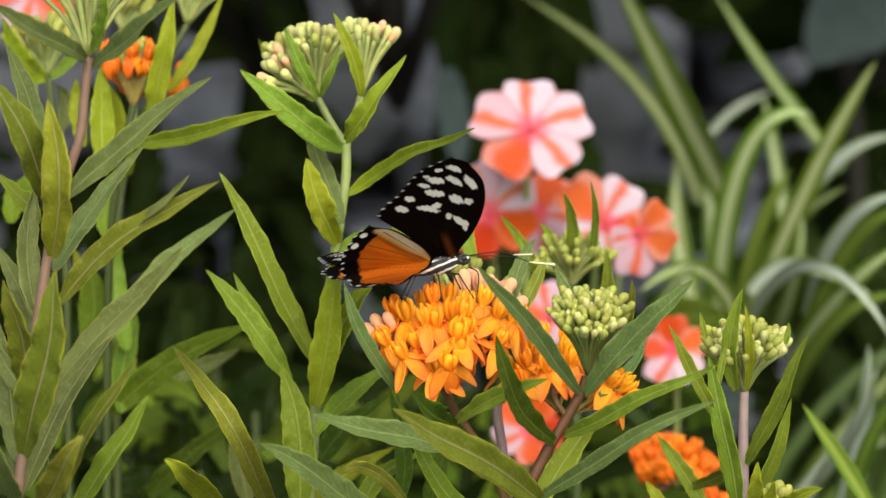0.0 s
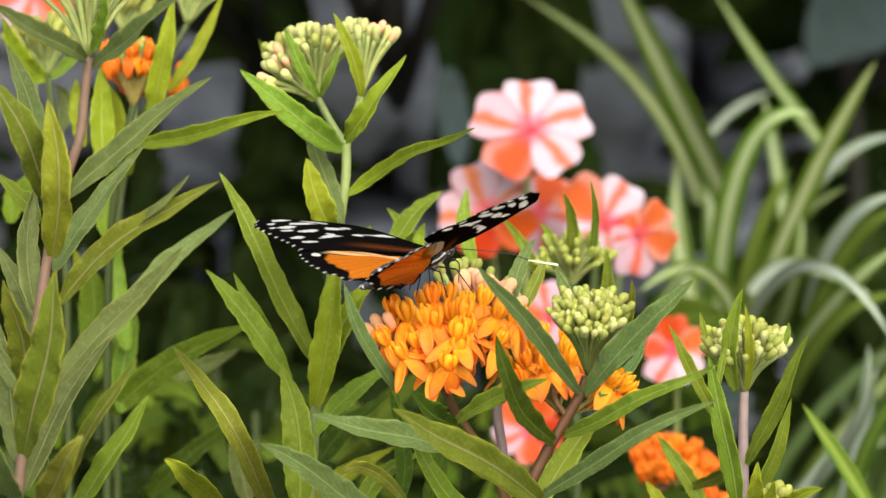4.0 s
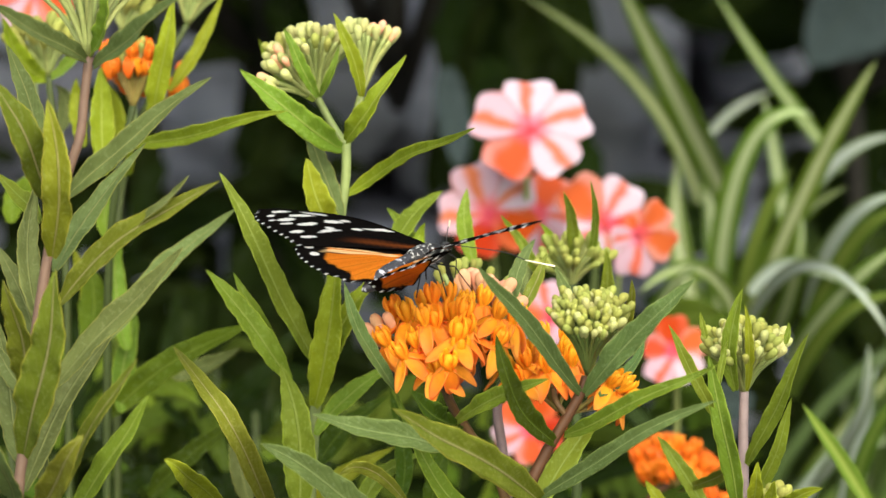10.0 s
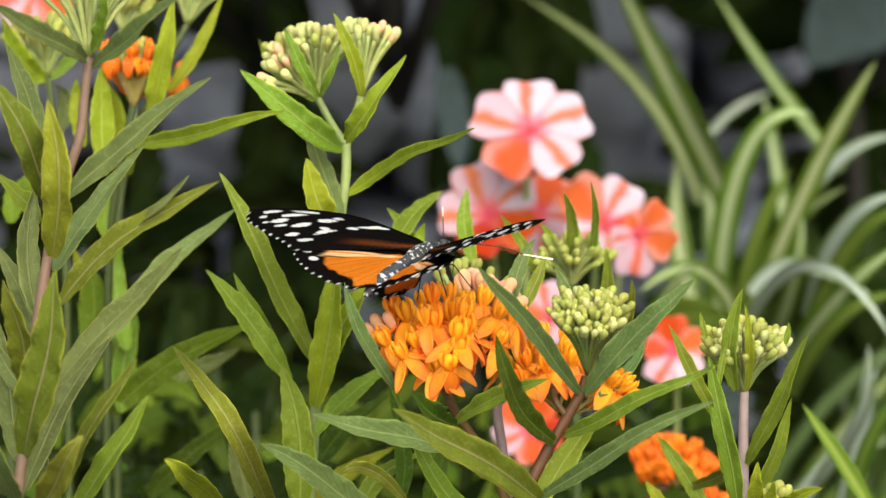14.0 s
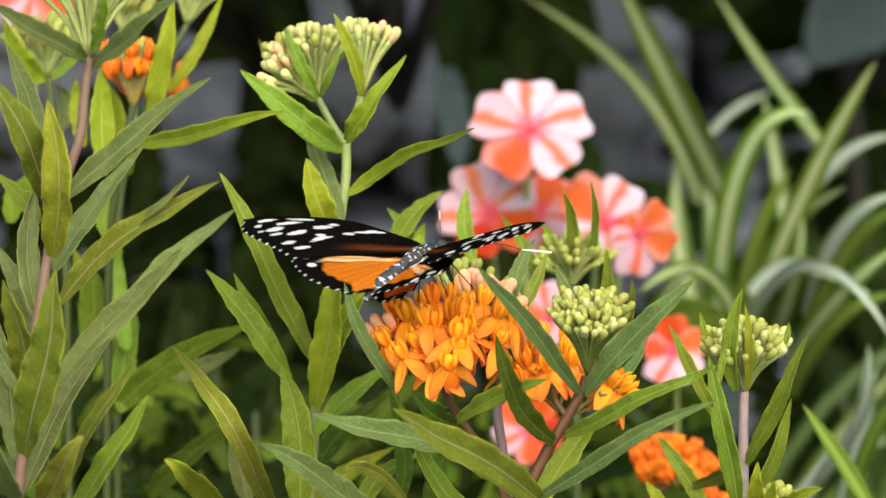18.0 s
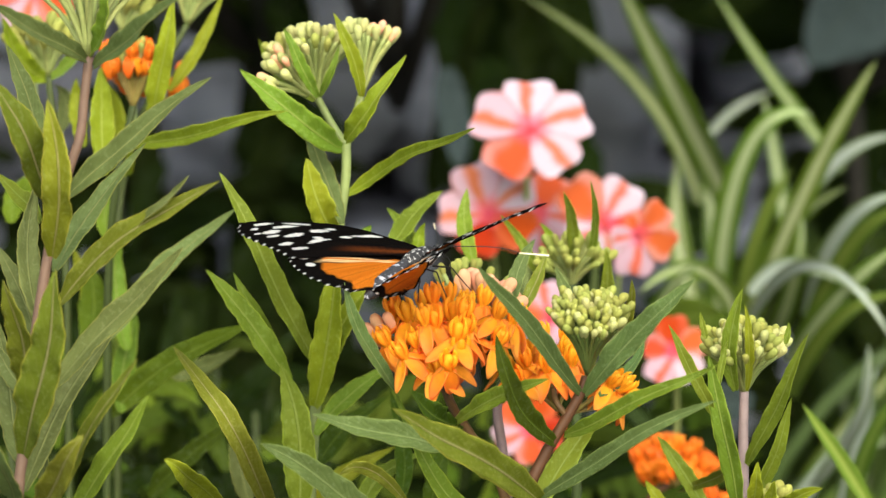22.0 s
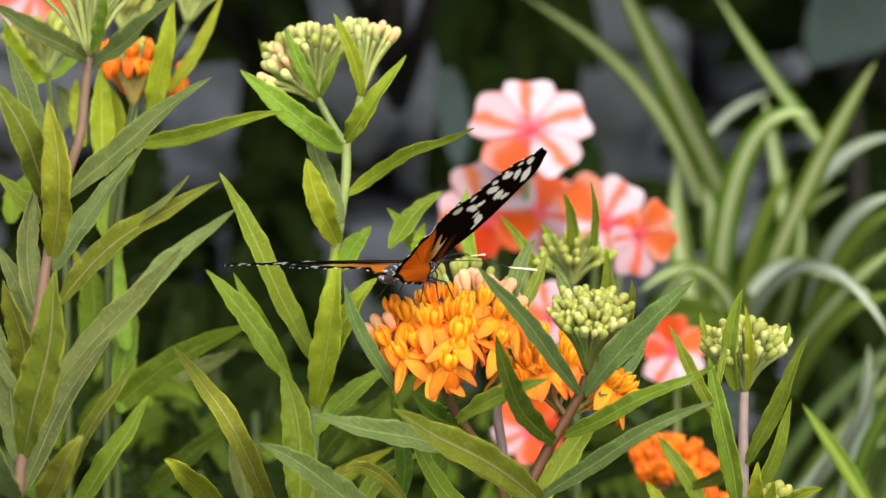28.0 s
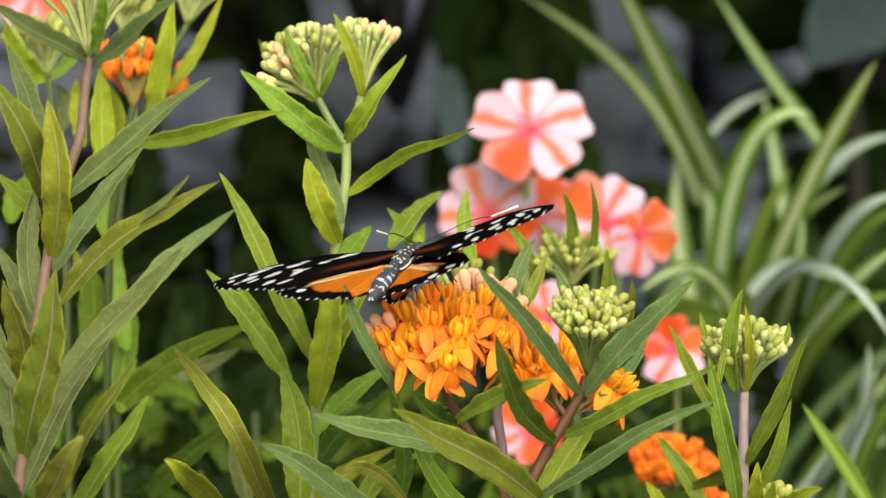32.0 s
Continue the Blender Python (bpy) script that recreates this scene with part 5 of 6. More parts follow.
def shade_leaves():
    """Broad dusky leaves of shrubs in front of the stones; SHADE paints in shade."""
    b = plant("broadleaf_shrub", (0.19, 1.95, 0.0), "shrub with broad blue-grey leaves by the stones, others coloured dark for shade", "shrub")
    tube("stem", b, ((0.19, 1.95, -0.01), (0.2, 1.96, 0.4), (0.1872, 1.9493, 0.6583)), 0.006, 0.004, BARK, 8, 6)
    leaf(b, (0.2107, 1.95, 0.6661), (0.1818, 1.89, 0.6423), (0.1608, 1.85, 0.6207), 0.052, 12, DUSKY, 0.12, 0.5, ovate)
    rng = random.Random(44)
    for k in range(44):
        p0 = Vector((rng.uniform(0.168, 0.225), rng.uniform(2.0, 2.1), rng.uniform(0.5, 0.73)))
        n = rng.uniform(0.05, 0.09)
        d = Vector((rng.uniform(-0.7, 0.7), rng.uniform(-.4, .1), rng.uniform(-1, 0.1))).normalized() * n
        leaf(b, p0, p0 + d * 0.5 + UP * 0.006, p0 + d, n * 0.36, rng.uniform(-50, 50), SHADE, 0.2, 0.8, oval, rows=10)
    # more dark-coloured leaves, added to darken the hollow behind the spider plant
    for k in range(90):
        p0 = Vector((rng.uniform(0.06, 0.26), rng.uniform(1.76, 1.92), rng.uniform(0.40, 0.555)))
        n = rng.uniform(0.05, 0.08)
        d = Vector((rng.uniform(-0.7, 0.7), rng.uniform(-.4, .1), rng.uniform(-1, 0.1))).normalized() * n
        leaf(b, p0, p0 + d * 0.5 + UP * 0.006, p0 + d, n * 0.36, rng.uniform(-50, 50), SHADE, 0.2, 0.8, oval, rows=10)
    leaf(b, (0.1558, 1.9503, 0.6661), (0.1427, 1.9478, 0.6480), (0.1192, 1.9463, 0.6376), 0.01609, 20, SHADE, 0.15, 0.6, oval)
    c = plant("broadleaf_shrub", (-0.02, 1.9, 0.0), "shrub with drooping leaves, coloured dark for shade, against the stones", "shrub")
    tube("stem", c, ((-0.02, 1.9, -0.01), (-0.01, 1.92, 0.4), (0.02, 1.92, 0.68)), 0.006, 0.004, BARK, 8, 6)
    rng = random.Random(14)
    # hanging leaves whose dark colour stands for an unlit gap
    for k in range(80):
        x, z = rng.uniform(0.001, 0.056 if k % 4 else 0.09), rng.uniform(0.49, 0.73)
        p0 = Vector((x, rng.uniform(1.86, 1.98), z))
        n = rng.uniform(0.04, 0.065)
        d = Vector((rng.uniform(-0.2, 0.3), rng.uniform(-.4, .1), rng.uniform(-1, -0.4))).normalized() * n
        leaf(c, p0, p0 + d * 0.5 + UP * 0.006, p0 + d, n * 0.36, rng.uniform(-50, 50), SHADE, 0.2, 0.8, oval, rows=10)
    # out-of-view canopies, added to block light from the background
    shade_crown(b, 0.05, 0.75, 1.72, 2.3, 0.84, 1.3, 240, 31)
    shade_crown(c, -0.15, 0.11, 1.42, 1.95, 0.85, 1.2, 210, 32)
    leaf(c, (0.0014, 1.7435, 0.6310), (0.0038, 1.7405, 0.6101), (0.0073, 1.7376, 0.5892), 0.01475, 10, DUSKY, 0.15, 0.6, oval)
    e = plant("broadleaf_shrub", (-0.08, 2.0, 0.0), "upright shrub in front of the stones, its leaves coloured dark for shade", "shrub")
    tube("stem", e, ((-0.083, 2.0, -0.01), (-0.083, 2.0, 0.4), (-0.08, 2.0, 0.72)), 0.012, 0.009, BARK, 9, 6)
    # leaf colour, not cast shadow, makes this part of the background dark
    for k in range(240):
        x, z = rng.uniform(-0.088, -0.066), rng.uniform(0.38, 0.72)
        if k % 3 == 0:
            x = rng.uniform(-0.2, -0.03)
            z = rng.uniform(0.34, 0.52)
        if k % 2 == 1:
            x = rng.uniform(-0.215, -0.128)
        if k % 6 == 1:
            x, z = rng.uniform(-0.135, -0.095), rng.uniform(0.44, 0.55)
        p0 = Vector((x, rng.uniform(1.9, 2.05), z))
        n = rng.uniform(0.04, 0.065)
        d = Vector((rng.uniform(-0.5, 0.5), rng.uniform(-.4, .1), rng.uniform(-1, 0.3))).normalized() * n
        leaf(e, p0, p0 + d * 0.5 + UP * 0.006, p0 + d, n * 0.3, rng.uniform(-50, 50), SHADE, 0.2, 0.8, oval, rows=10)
    shade_crown(e, -0.7, -0.05, 1.5, 2.2, 0.85, 1.25, 240, 33)


def shade_crown(shrub, x0, x1, y0, y1, z0, z1, n, seed):
    """Unseen leafy top added over a shrub to keep the stones in the shade."""
    rng = random.Random(seed)
    foot = Vector(shrub.location)
    for k in range(6):
        x, y = rng.uniform(x0, x1), rng.uniform(y0, y1)
        tube("branch", shrub, (foot + UP * 0.6, Vector((x, y, z0 + 0.1)), Vector((x + rng.uniform(-.1, .1), y, z1))), 0.005, 0.002, BARK, 6, 4)
    for k in range(n):
        p0 = Vector((rng.uniform(x0, x1), rng.uniform(y0, y1), rng.uniform(z0, z1)))
        a, s = rng.uniform(0, 6.28), rng.uniform(0.10, 0.17)
        d = Vector((math.cos(a), math.sin(a), rng.uniform(-.5, .2))).normalized() * s
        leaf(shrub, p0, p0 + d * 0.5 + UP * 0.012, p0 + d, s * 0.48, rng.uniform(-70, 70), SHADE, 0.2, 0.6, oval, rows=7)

ground()
stone_bank()
left_milkweed()
back_left_milkweeds()
tall_milkweed()
centre_milkweed()
budding_milkweed()
right_milkweeds()
impatiens()
spider_plant()
low_foliage()
fern(-0.055, 1.46, 0.52, 14, 3)
fern(-0.015, 1.5, 0.50, 12, 4)
fern(-0.12, 1.5, 0.52, 12, 6)
shade_leaves()


# ---- butterfly ----
def along(table, v):
    """A smooth line through (v, u) pairs."""
    xs, ys = [a for a, _ in table], [b for _, b in table]
    n = len(xs)
    m = np.gradient(np.array(ys, float), np.array(xs, float))
    v = np.clip(v, xs[0], xs[-1])
    k = np.clip(np.searchsorted(xs, v, side="right") - 1, 0, n - 2)
    x0, x1 = np.array(xs)[k], np.array(xs)[k + 1]
    y0, y1 = np.array(ys)[k], np.array(ys)[k + 1]
    h = x1 - x0
    s = (v - x0) / h
    return (2 * s ** 3 - 3 * s ** 2 + 1) * y0 + (s ** 3 - 2 * s ** 2 + s) * h * m[k] + (-2 * s ** 3 + 3 * s ** 2) * y1 + (s ** 3 - s ** 2) * h * m[k + 1]


# edges in millimetres: distance out from the body, then forward
FORE_LEAD = [(0, 2.6), (6, 4.0), (14, 5.6), (22, 6.4), (32, 5.6), (40, 3.4), (45, 0.6), (48.6, -2.0), (50.4, -5.4)]
FORE_TRAIL = [(0, -2.6), (8, -6.5), (16, -12.2), (21, -16.6), (24, -18.6), (27, -18.0), (32, -15.9), (38, -14.0), (43, -12.3), (47.5, -9.6), (50.4, -5.4)]
HIND_LEAD = [(-7.5, -5.5), (-3.5, -2.0), (0, 0.5), (8, -3.0), (16, -7.5), (22, -12.5), (25.6, -18.0)]
HIND_TRAIL = [(-7.5, -19.0), (-3.5, -25.6), (0, -27.2), (4, -28.0), (10, -27.2), (16, -25.4), (21, -22.8), (24, -20.6), (25.6, -18.0)]
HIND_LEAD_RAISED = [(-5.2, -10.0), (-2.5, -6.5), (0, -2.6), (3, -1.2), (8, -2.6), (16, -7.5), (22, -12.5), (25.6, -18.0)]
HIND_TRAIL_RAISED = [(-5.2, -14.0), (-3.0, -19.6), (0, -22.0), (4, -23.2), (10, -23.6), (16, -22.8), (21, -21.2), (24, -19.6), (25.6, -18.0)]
# white spots: forward, outward, half length, half width, lean in degrees
SPOTS = [(-3.6, 44.4, 2.5, 0.95, 46), (-7.2, 44.2, 1.1, 0.8, 50), (-9.6, 41.4, 0.8, 0.6, 50), (-2.6, 38.4, 3.2, 0.95, 40), (1.2, 37.6, 3.5, 1.0, 26),
         (-7.1, 39.2, 2.4, 1.3, 54), (-9.4, 36.8, 1.7, 0.85, 52), (-6.4, 32.8, 2.5, 1.4, 58), (-0.8, 29.2, 2.7, 1.15, 32), (2.2, 28.4, 1.5, 0.95, 20),
         (-6.6, 25.0, 2.9, 1.15, 62), (-5.0, 26.6, 1.5, 1.0, 0), (-12.0, 31.0, 1.7, 1.0, 40), (-13.2, 26.0, 2.1, 1.15, 35), (-1.3, 20.9, 1.6, 0.75, 14),
         (2.0, 18.4, 2.9, 1.05, 40), (3.4, 15.6, 1.8, 0.6, 10)]


def smooth(a, lo, hi):
    s = np.clip((a - lo) / (hi - lo), 0, 1)
    return s * s * (3 - 2 * s)


def blend(col, c, k):
    return col * (1 - k[..., None]) + np.array(c) * k[..., None]


def wing_colours(u, v, edge, lead, hind, upper, along_edge):
    wob = 0.35 * np.sin(u * 2.1 + 1.3 * v) + 0.25 * np.sin(3.7 * u - 2.2 * v)
    white = (0.80, 0.79, 0.76) if upper else (0.98, 0.96, 0.86)
    col = np.zeros(u.shape + (3,)) + np.array((0.007, 0.006, 0.0055) if upper else (0.010, 0.006, 0.005))
    ang = np.arctan2(v + 1.0, -u + 1.0)
    if hind:
        front = -2.0 - 0.64 * np.maximum(v + 2.5, 0) if upper else lead - 0.5
        back = front - u
        inner = smooth(back, 0.0, 0.6)
        border = (4.6 if upper else 4.2) * (0.25 + 0.75 * smooth(v, -5.0, 4.0)) + 1.6 * smooth(v, 12.0, 19.0)
        k = inner * smooth(edge + 0.5 * wob, border - 0.4, border + 0.5)
        if upper:
            k = k * smooth(((u + 14.0) * 5.9 - (v - 18.6) * 6.9) / 9.1, -0.8, 0.6)
        col = blend(col, (0.68, 0.22, 0.016) if upper else (0.72, 0.19, 0.012), k)
        if upper:
            # two cream rays fan from the root
            first = smooth(1.5 + 0.4 * wob - back, 0.0, 0.7) * smooth(v, 4.0, 9.0)
            line = np.abs(back - 1.6 - 0.13 * np.maximum(v, 0))
            second = smooth(0.95 + 0.04 * v - line, 0.0, 0.6) * smooth(17.5 - v, 0.0, 2.5)
            col = blend(col, (0.92, 0.70, 0.34), inner * np.maximum(first * smooth(18.4 - v, 0.0, 1.5), second * 0.95) * smooth(edge, 3.6, 5.0))
            dash = smooth(0.7 - np.abs(back - 4.6), 0.0, 0.5) * smooth(v, 10.0, 12.0) * smooth(17.0 - v, 0.0, 2.0)
            col = blend(col, (0.07, 0.02, 0.006), dash * 0.85 * inner)
        else:
            width = 0.9 + 4.6 * smooth(v, 0.0, 11.0)
            cream = inner * smooth(width + 0.8 * wob - back, 0.0, 2.4) * smooth(edge, 3.2, 4.6)
            col = blend(col, (0.95, 0.60, 0.20), cream * smooth(v, -1.0, 3.0))
            col = blend(col, (1.0, 0.90, 0.62), cream * smooth(v, 4.0, 10.0) * smooth(0.7 * width - back, 0.0, 2.0))
            col = blend(col, (0.22, 0.040, 0.008), smooth(0.5 - v, 0.0, 4.0) * 0.7 * k)
        rays = np.abs(np.sin(ang * 13.0))
        col = blend(col, (0.10, 0.03, 0.008), smooth(0.18 - rays, 0.0, 0.12) * (0.30 if upper else 0.60) * k * smooth(np.hypot(u, v), 4.0, 12.0))
        for a, b in ((-18.8, 20.8), (-20.8, 16.6)):
            col = blend(col, white, smooth(1.15 - np.hypot((u - a) / 0.95, (v - b) / 1.35), 0, 0.3))
    else:
        if upper:
            d = np.abs(u + 0.44 * v + 0.4) - 0.07 * v
            flame = smooth(1.7 - d + 0.4 * wob, 0, 2.6) * smooth(21.0 - v, 0, 11)
            col = blend(col, (0.20, 0.052, 0.012), flame * 0.9)
        else:
            d = np.abs(u - 3.0 + 0.34 * v)
            col = blend(col, (0.42, 0.13, 0.025), smooth(1.6 - d, 0.0, 1.7) * smooth(15.0 - v, 0, 8) * 0.45)
        grow = 1.0 if upper else 1.1
        for a, b, ra, rb, lean in SPOTS:
            c, s = math.cos(radians(lean)), math.sin(radians(lean))
            du, dv = u - a, v - b
            d = np.hypot((dv * c - du * s) / (grow * ra), (du * c + dv * s) / (grow * rb))
            col = blend(col, white, smooth(1.05 + 0.16 * wob + 0.10 * np.sin(5.1 * u + 1.9 * v) - d, 0, 0.2))
    dots = np.abs(((along_edge / 3.1) % 1.0) - 0.5)
    k = smooth(0.85 - edge, 0, 0.4) * smooth(0.16 - dots, 0.0, 0.1)
    outer = smooth(v, -5.0 if hind else 22.0, -3.0 if hind else 25.0)
    return blend(col, white, k * outer)


def wing(name, parent, side, hind):
    """A thin wing in its own plane: x forward, y outward; the scales' colours differ above and below."""
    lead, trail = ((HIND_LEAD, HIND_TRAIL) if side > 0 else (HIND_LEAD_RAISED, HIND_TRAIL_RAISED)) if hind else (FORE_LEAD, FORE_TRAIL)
    nv, nu = (150, 110) if hind else (230, 100)
    v0, v1 = lead[0][0], lead[-1][0]
    s = np.linspace(0, 1, nv)
    vv = v0 + (v1 - v0) * (1 - (1 - s) ** 1.7)
    hi, lo = along(lead, vv), along(trail, vv)
    w = np.linspace(0, 1, nu)[None, :]
    u = lo[:, None] * (1 - w) + hi[:, None] * w
    v = np.repeat(vv[:, None], nu, 1)
    scallop = 0.28 * np.sin(v * 2.03) * np.exp(-((w * (hi - lo)[:, None]) / 1.5)) * (v > (2 if hind else 24))
    u = u + scallop
    slope = np.gradient(lo, vv)[:, None]
    edge = np.minimum((u - lo[:, None]) / np.sqrt(1 + slope ** 2), (v1 - v) * 1.2 + 0.3)
    run = np.cumsum(np.sqrt(np.gradient(lo) ** 2 + np.gradient(vv) ** 2))[:, None] + 0 * u
    camber = 0.5 * np.sin(np.pi * w) - 0.00045 * v ** 2 + 0.12 * np.sin(np.arctan2(v + 1.0, -u + 1.0) * 26)
    verts, cols = [], []
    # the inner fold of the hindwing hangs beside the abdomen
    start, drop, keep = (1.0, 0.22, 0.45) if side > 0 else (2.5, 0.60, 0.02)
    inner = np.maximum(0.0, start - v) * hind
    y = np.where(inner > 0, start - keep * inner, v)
    for upper in (True, False):
        z = camber + (0.05 if upper else -0.05) - drop * inner
        verts.append(np.stack([u, y * side, z], -1).reshape(-1, 3) * 0.001)
        cols.append(wing_colours(u, v, edge, hi[:, None], hind, upper, run).reshape(-1, 3))
    n = nv * nu
    a = (np.arange(nv - 1)[:, None] * nu + np.arange(nu - 1)[None, :]).ravel()
    q = np.stack([a, a + 1, a + nu + 1, a + nu], -1)
    top, low = (q[:, ::-1], q + n) if side > 0 else (q, q[:, ::-1] + n)
    rim = list(range(0, n, nu)) + list(range(n - nu + 1, n)) + list(range(n - 1 - nu, nu - 2, -nu)) + list(range(nu - 2, 0, -1))
    rim = np.array(rim)
    nxt = np.roll(rim, -1)
    edges = np.stack([rim, nxt, nxt + n, rim + n], -1)
    faces = np.concatenate([top, low, edges]).tolist()
    me = mesh_of(name, np.concatenate(verts).tolist(), faces, (WING,))
    c = np.concatenate(cols)
    attr = me.color_attributes.new("scales", "FLOAT_COLOR", "POINT")
    attr.data.foreach_set("color", np.concatenate([c, np.ones((len(c), 1))], 1).astype(np.float32).ravel())
    ob = new(name, me)
    ob.parent = parent
    return ob


def turned(name, parent, profile, mat, at=(0, 0, 0), tilt=0.0, label=""):
    """A turned part of the body along x from (radius, x) pairs in millimetres."""
    me = lathe([(r * 0.001, x * 0.001) for r, x in profile], 16, (mat,), name)
    me.transform(Matrix.Rotation(radians(90), 4, "Y"))
    return place(name, me, parent, pose(*[a * 0.001 for a in at], 0, tilt, 0), label)


def butterfly():
    b = new("butterfly")
    tagged(b, "orange and black butterfly with white-spotted wings, feeding on the flower head", "butterfly")
    turned("thorax", b, [(0.3, -4.4), (1.7, -3.8), (2.4, -2.0), (2.7, 0.5), (2.6, 3.0), (2.1, 5.0), (1.4, 6.4), (0.7, 7.0)], THORAX, (0, 0, 0.9))
    tail = turned("abdomen", b, [(0.5, 0.6), (1.1, 0.0), (1.35, -2.0), (1.75, -5.0), (2.1, -9.0), (2.05, -12.0), (1.65, -14.6), (1.0, -16.4), (0.3, -17.4)], ABDOMEN, (-2.4, 0, 1.5), -11.0, "grey banded abdomen")
    head = turned("head", b, [(0.3, -1.4), (1.1, -1.0), (1.45, 0.0), (1.2, 1.0), (0.6, 1.7), (0.1, 1.9)], HEAD, (8.2, 0, 1.2))
    ball = lathe([(0.75 * 0.001 * math.sin(math.pi * i / 8) + 1e-6, -0.75 * 0.001 * math.cos(math.pi * i / 8)) for i in range(9)], 12, (EYE,), "eye")
    for y in (-1, 1):
        place("eye", ball, head, Matrix.Translation((0.0002, y * 0.00105, 0.0003)))
    mm = lambda *p: Vector(p) * 0.001
    feelers = []
    for y in (-1, 1):
        tip = mm(27.5, y * 18.5, 0.8 if y > 0 else 2.2)
        root = mm(9.0, y * 0.6, 2.0)
        mid = root.lerp(tip, 0.55) + mm(0, 0, 0.8)
        a = tube("antenna", b, (root, mid, root.lerp(tip, 0.72)), 0.00013, 0.00013, BLACK, 6, 6)
        c = tube("antenna", b, (root.lerp(tip, 0.72), root.lerp(tip, 0.9), tip), 0.00014, 0.00024, ANTENNA_TIP, 7, 5, 0, "cream antenna tip")
        feelers.append((a, c))
        for x, fx, fy, fz in ((4.0, 9.0, 8.0, -8.2), (1.5, 1.5, 7.0, -8.0), (-1.0, -7.0, 5.5, -6.8)):
            hip, foot = mm(x, y * 1.2, -1.6), mm(fx, y * fy, fz)
            knee = hip.lerp(foot, 0.45) + mm(0, y * 0.8, 2.4)
            tube("leg", b, (hip, hip.lerp(knee, 0.8), knee, knee.lerp(foot, 0.3), foot), 0.00025, 0.00014, BLACK, 6, 4)
    tube("proboscis", b, (mm(9.4, 0, -0.6), mm(11.5, 0, -2.2), mm(11.0, 0, -7.0)), 0.0002, 0.00012, BLACK, 6, 6)
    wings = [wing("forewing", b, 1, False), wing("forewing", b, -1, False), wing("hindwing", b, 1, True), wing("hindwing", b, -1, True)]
    return b, wings, tail, feelers


fly, WINGS, ABDOMEN_PART, FEELERS = butterfly()


def mark(t, marks):
    return float(np.interp(t, [a for a, _ in marks], [b for _, b in marks]))


# degrees by which the one hindwing hangs, both hindwings tip and swing, the antennae swing and dip, and the abdomen bends
HANG = ((0, 0), (3, 2), (5.5, -1.5), (6, -1.5), (7, 2), (13, 2), (14, -1), (20, -1), (21, 2), (25.5, 2), (28, 8), (30, 8), (30.5, 6), (31, 3), (32, -2))
TIP_LEFT = ((0, 0), (25.5, 0), (27.5, 3), (28, 5), (29, 5), (29.5, 3), (30, 2), (30.5, 0), (32, 0))
TIP_FORE = ((0, 0), (25.5, 0), (27.5, 4), (30, 5), (30.5, 2), (31, 0), (32, 0))
TIP = ((0, -5), (25.5, -5), (28, -3), (30.5, -3), (31, -5), (32, -6))
SWING = ((0, 0), (30, 0), (30.5, -2), (31, -5), (32, -5))
REACH = ((0, 0), (25.5, 0), (27.5, -48), (31, -44), (31.5, -6), (32, 6))
DIP = ((0, 9), (1, 10), (3, 10), (5.5, 15), (14, 14), (25.5, 12), (27.5, 1), (31, 0), (32, -4))
BEND = ((0, -13), (3, -13), (5.5, -17), (25.5, -16), (28, -4), (29.5, -3), (30, -4), (30.5, -8), (31, -6), (32, -13))


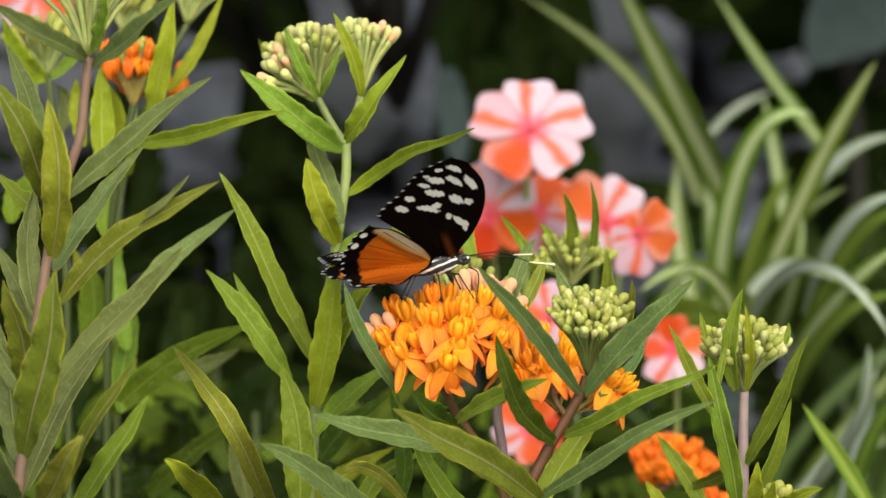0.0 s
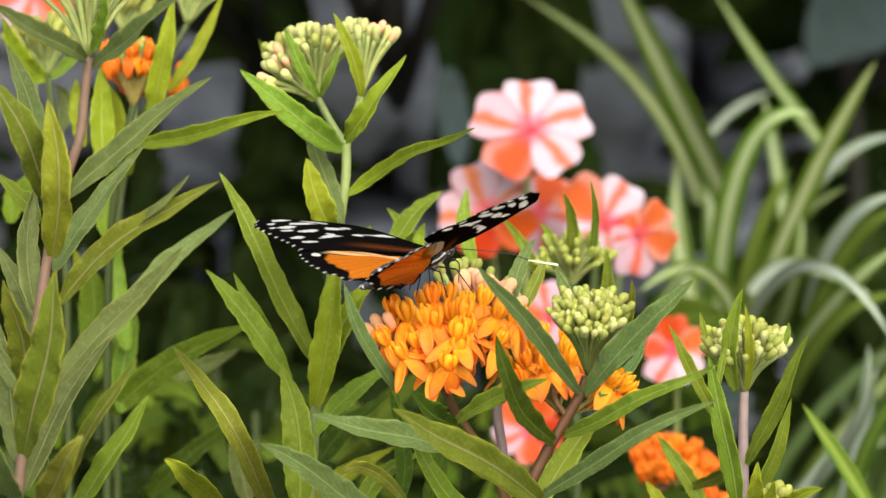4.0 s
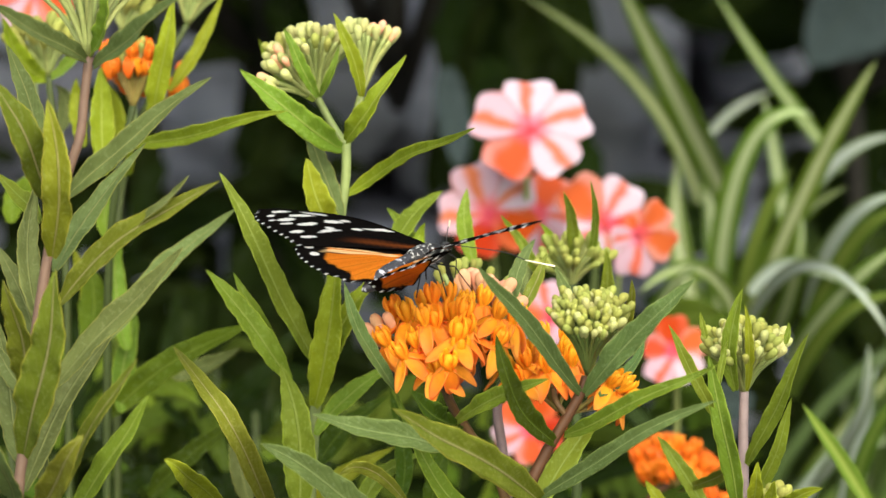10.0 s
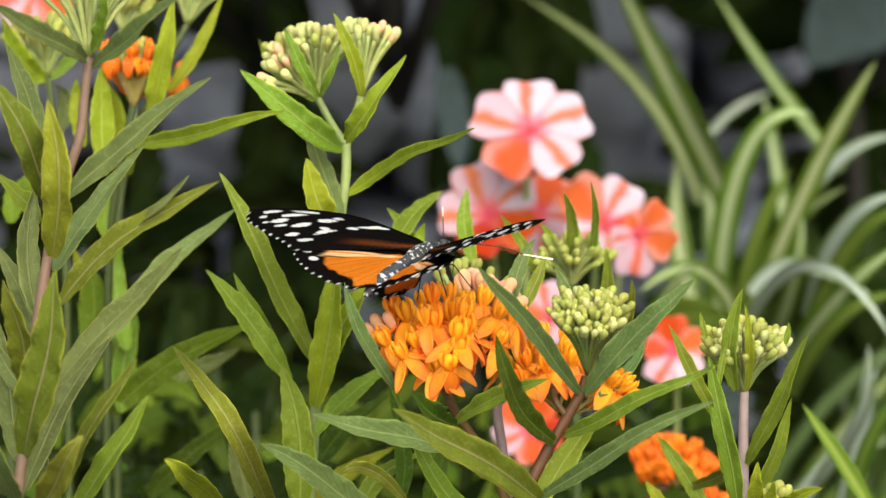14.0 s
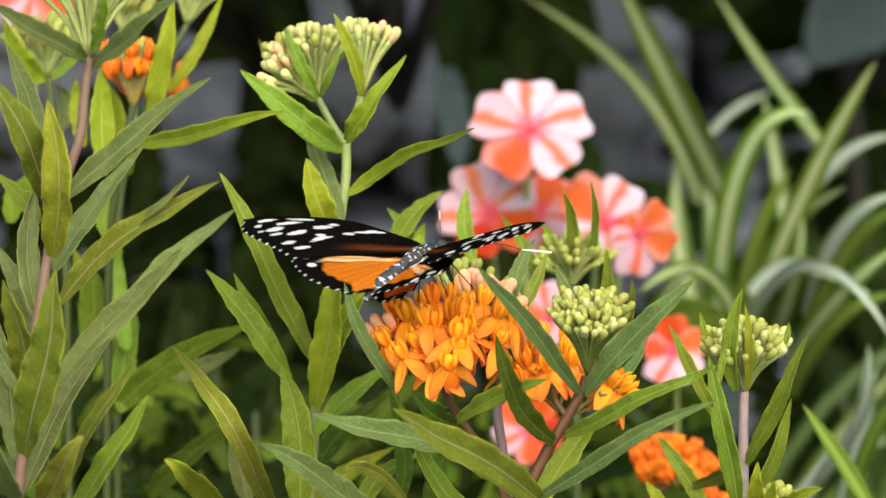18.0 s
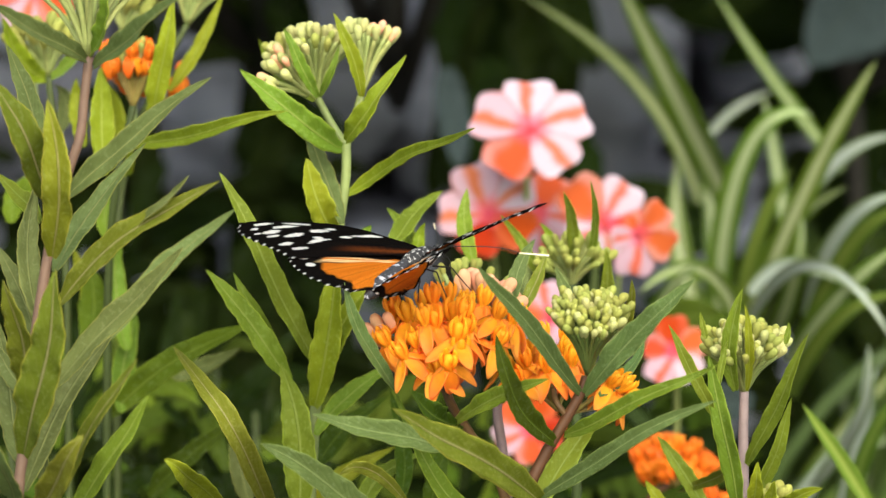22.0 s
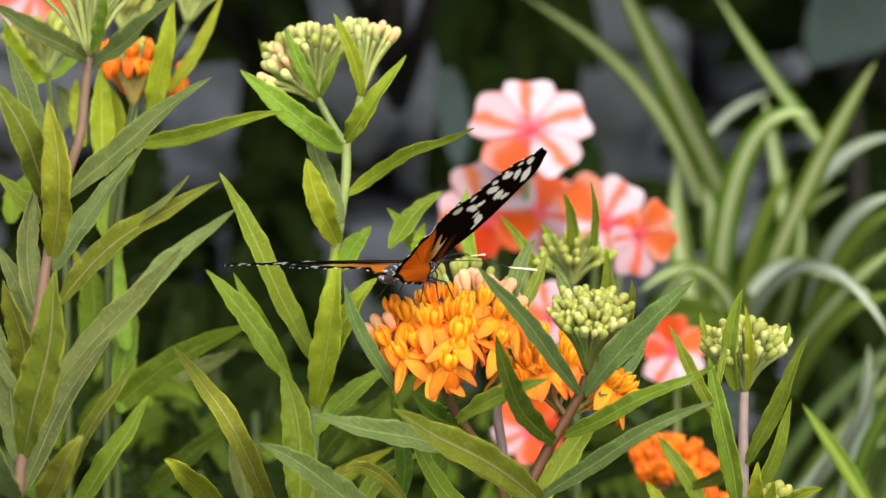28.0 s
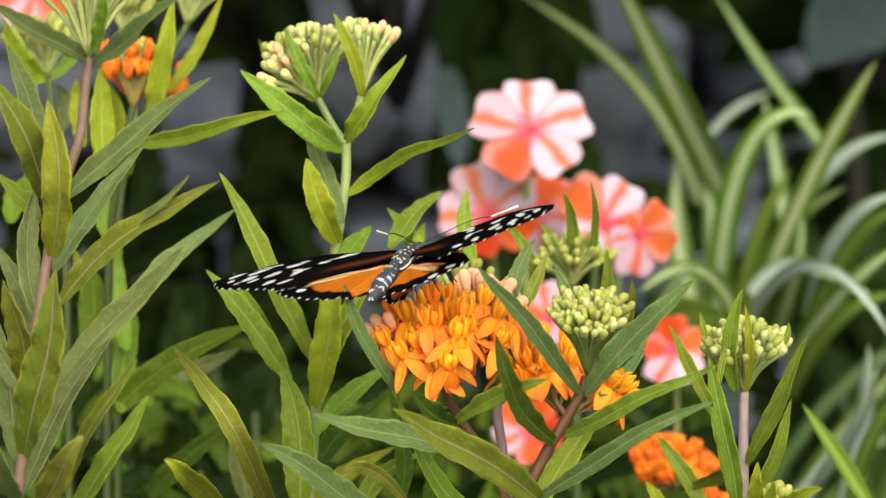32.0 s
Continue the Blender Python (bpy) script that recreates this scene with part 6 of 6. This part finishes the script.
def motions():
    # seconds; place; roll, pitch, heading; lift of both wings; sweep of both forewings
    perch = [
        (0, -0.0033, 0.9896, 0.6564, -8.5, 4.3, 7.8, 6.1, 28.3, 19.0, -4.5),
        (0.3, -0.0035, 0.9896, 0.6563, -8.1, 3.9, 9.8, 5.0, 28.2, 18.0, -3.4),
        (0.6, -0.0037, 0.9896, 0.6562, -7.7, 3.5, 11.7, 3.9, 30.6, 17.0, -2.3),
        (0.9, -0.0038, 0.9896, 0.6561, -7.3, 3.1, 14.4, 2.9, 28.1, 15.9, -2.7),
        (1.2, -0.0036, 0.9896, 0.6558, -6.0, 2.1, 18.5, 3.8, 22.6, 15.0, -3.7),
        (1.5, -0.0032, 0.9895, 0.6554, -4.3, 0.8, 21.2, 5.7, 21.5, 14.0, -2.9),
        (1.8, -0.0037, 0.9896, 0.6562, -2.6, 2.7, 23.6, 5.5, 29.1, 14.1, -1.3),
        (2.1, -0.0042, 0.9897, 0.6568, -1.4, 3.4, 26.9, 5.6, 33.0, 13.9, 0.8),
        (2.4, -0.0045, 0.9897, 0.6569, -0.9, 1.7, 31.2, 6.2, 28.9, 13.2, -2.1),
        (2.7, -0.0047, 0.9898, 0.6571, -0.5, 0.0, 35.0, 6.7, 24.2, 12.5, -1.9),
        (3, -0.0050, 0.9898, 0.6573, -0.1, -1.7, 39.2, 7.3, 25.6, 11.8, 0.2),
        (3.4, -0.0050, 0.9898, 0.6575, 0.3, 0.2, 40.0, 7.0, 28.3, 10.7, 2.8),
        (5.5, -0.0051, 0.9899, 0.6583, 2.5, 10.3, 42.3, 5.5, 16.4, 5.0, 3.9),
        (6, -0.0051, 0.9899, 0.6585, 4.5, 10.3, 41.2, 4.1, 18.0, 5.5, 3.5),
        (7, -0.0051, 0.9900, 0.6587, 4.0, 8.7, 41.2, 5.5, 22.4, 3.6, 6.2),
        (8, -0.0050, 0.9900, 0.6586, 2.7, 7.3, 41.8, 7.5, 21.9, 4.4, 7.2),
        (9, -0.0052, 0.9900, 0.6586, 3.8, 7.1, 42.6, 5.1, 22.1, 4.7, 6.8),
        (10, -0.0053, 0.9899, 0.6583, 3.8, 6.4, 43.5, 5.3, 21.5, 4.6, 7.2),
        (11, -0.0055, 0.9899, 0.6582, 3.7, 7.8, 43.7, 3.3, 20.4, 4.2, 7.2),
        (12, -0.0055, 0.9900, 0.6586, 4.7, 8.4, 44.3, 4.9, 25.3, 5.0, 6.9),
        (13, -0.0056, 0.9899, 0.6583, 5.2, 7.6, 45.6, 2.6, 25.6, 5.1, 6.8),
        (14, -0.0055, 0.9899, 0.6584, 7.3, 10.8, 45.7, 2.7, 25.8, 5.2, 6.7),
        (17, -0.0053, 0.9899, 0.6584, 8.6, 11.3, 44.4, 1.2, 23.1, 6.0, 7.0),
        (18, -0.0059, 0.9899, 0.6579, 3.2, 12.6, 46.1, 5.4, 21.3, 6.6, 6.1),
        (19, -0.0062, 0.9899, 0.6582, 2.3, 11.8, 47.5, 6.4, 22.2, 5.3, 6.9),
        (20, -0.0062, 0.9899, 0.6581, 1.8, 12.1, 47.7, 6.4, 21.0, 5.2, 6.6),
        (21, -0.0062, 0.9898, 0.6577, 0.6, 9.3, 48.8, 6.4, 23.0, 5.9, 6.4),
        (22, -0.0062, 0.9898, 0.6574, -0.0, 9.2, 48.6, 7.6, 23.5, 5.9, 5.6),
        (23, -0.0061, 0.9897, 0.6571, -1.0, 5.6, 49.6, 8.2, 23.4, 6.2, 7.4),
        (24, -0.0060, 0.9899, 0.6580, -2.6, 7.6, 49.4, 8.6, 21.3, 5.9, 7.3),
        (25, -0.0058, 0.9898, 0.6578, -3.2, 6.1, 50.6, 8.2, 20.6, 6.0, 7.5),
        (25.5, -0.0058, 0.9897, 0.6568, -3.4, 2.5, 52.7, 8.6, 25.1, 4.7, 7.8),
        (27.5, -0.0049, 0.9895, 0.6555, 4.6, 0.1, 61.3, 0.2, 50.9, 1.2, 12.8),
        (28, -0.0061, 0.9895, 0.6556, 9.9, -1.6, 63.9, -13.1, 50.7, 0.5, 12.4),
        (29, -0.0065, 0.9896, 0.6562, 14.1, -1.1, 66.0, -16.1, 58.7, 0.4, 12.8),
        (29.5, -0.0070, 0.9896, 0.6561, 9.7, 0.6, 66.8, -14.2, 53.7, -1.1, 12.5),
        (30, -0.0076, 0.9896, 0.6562, 3.7, 2.7, 67.3, -8.7, 45.8, -3.6, 12.0),
        (30.5, -0.0080, 0.9897, 0.6567, -4.4, 5.2, 65.4, -1.3, 33.7, -1.8, 16.7),
        (31, -0.0094, 0.9898, 0.6575, -5.0, 10.0, 65.9, -4.7, 30.0, 0.3, 9.1),
        (31.5, -0.0101, 0.9899, 0.6580, -10.0, 11.8, 63.8, -0.6, 18.6, 1.5, 6.8),
        (32, -0.0092, 0.9898, 0.6573, -7.3, 12.1, 63.7, -1.3, 16.8, 1.3, 10.5),
    ]
    walk(fly, [(t, pose(x, y, z, r, -p, h)) for t, x, y, z, r, p, h, *_ in perch])
    for k, w in enumerate(WINGS):
        side, hind = (1, -1)[k % 2], k >= 2
        root = Matrix.Translation((0.0018 if k == 3 else 0.003, side * 0.0012, 0.0015 - 0.0010 * hind))
        rows = []
        for row in perch:
            lift, sweep = row[7 + k % 2], 0 if hind else row[9 + k % 2]
            lift += mark(row[0], HANG) if k == 3 else 0
            sweep += mark(row[0], SWING) if k == 2 else 0
            tip = mark(row[0], (TIP_LEFT, TIP_FORE, TIP_LEFT, TIP)[k])
            rows.append((row[0], root @ pose(0, 0, 0, side * lift) @ pose(0, 0, 0, 0, tip, side * sweep)))
        walk(w, rows)
    walk(ABDOMEN_PART, [(row[0], pose(-0.0024, 0, 0.0015, 0, mark(row[0], BEND), 0)) for row in perch])
    moments = (0, 1, 3, 5.5, 14, 25.5, 27.5, 30, 31, 31.5, 32)
    for side, pair in zip((-1, 1), FEELERS):
        root = Matrix.Translation((0.009, side * 0.0006, 0.002))
        for f in pair:
            rest = f.matrix_basis.copy()
            swing = {t: pose(0, 0, 0, 0, 0, mark(t, REACH)) if side > 0 else Matrix.Rotation(radians(mark(t, DIP)), 4, (1, 1, 0)) for t in moments}
            walk(f, [(t, root @ swing[t] @ root.inverted() @ rest) for t in moments])


motions()
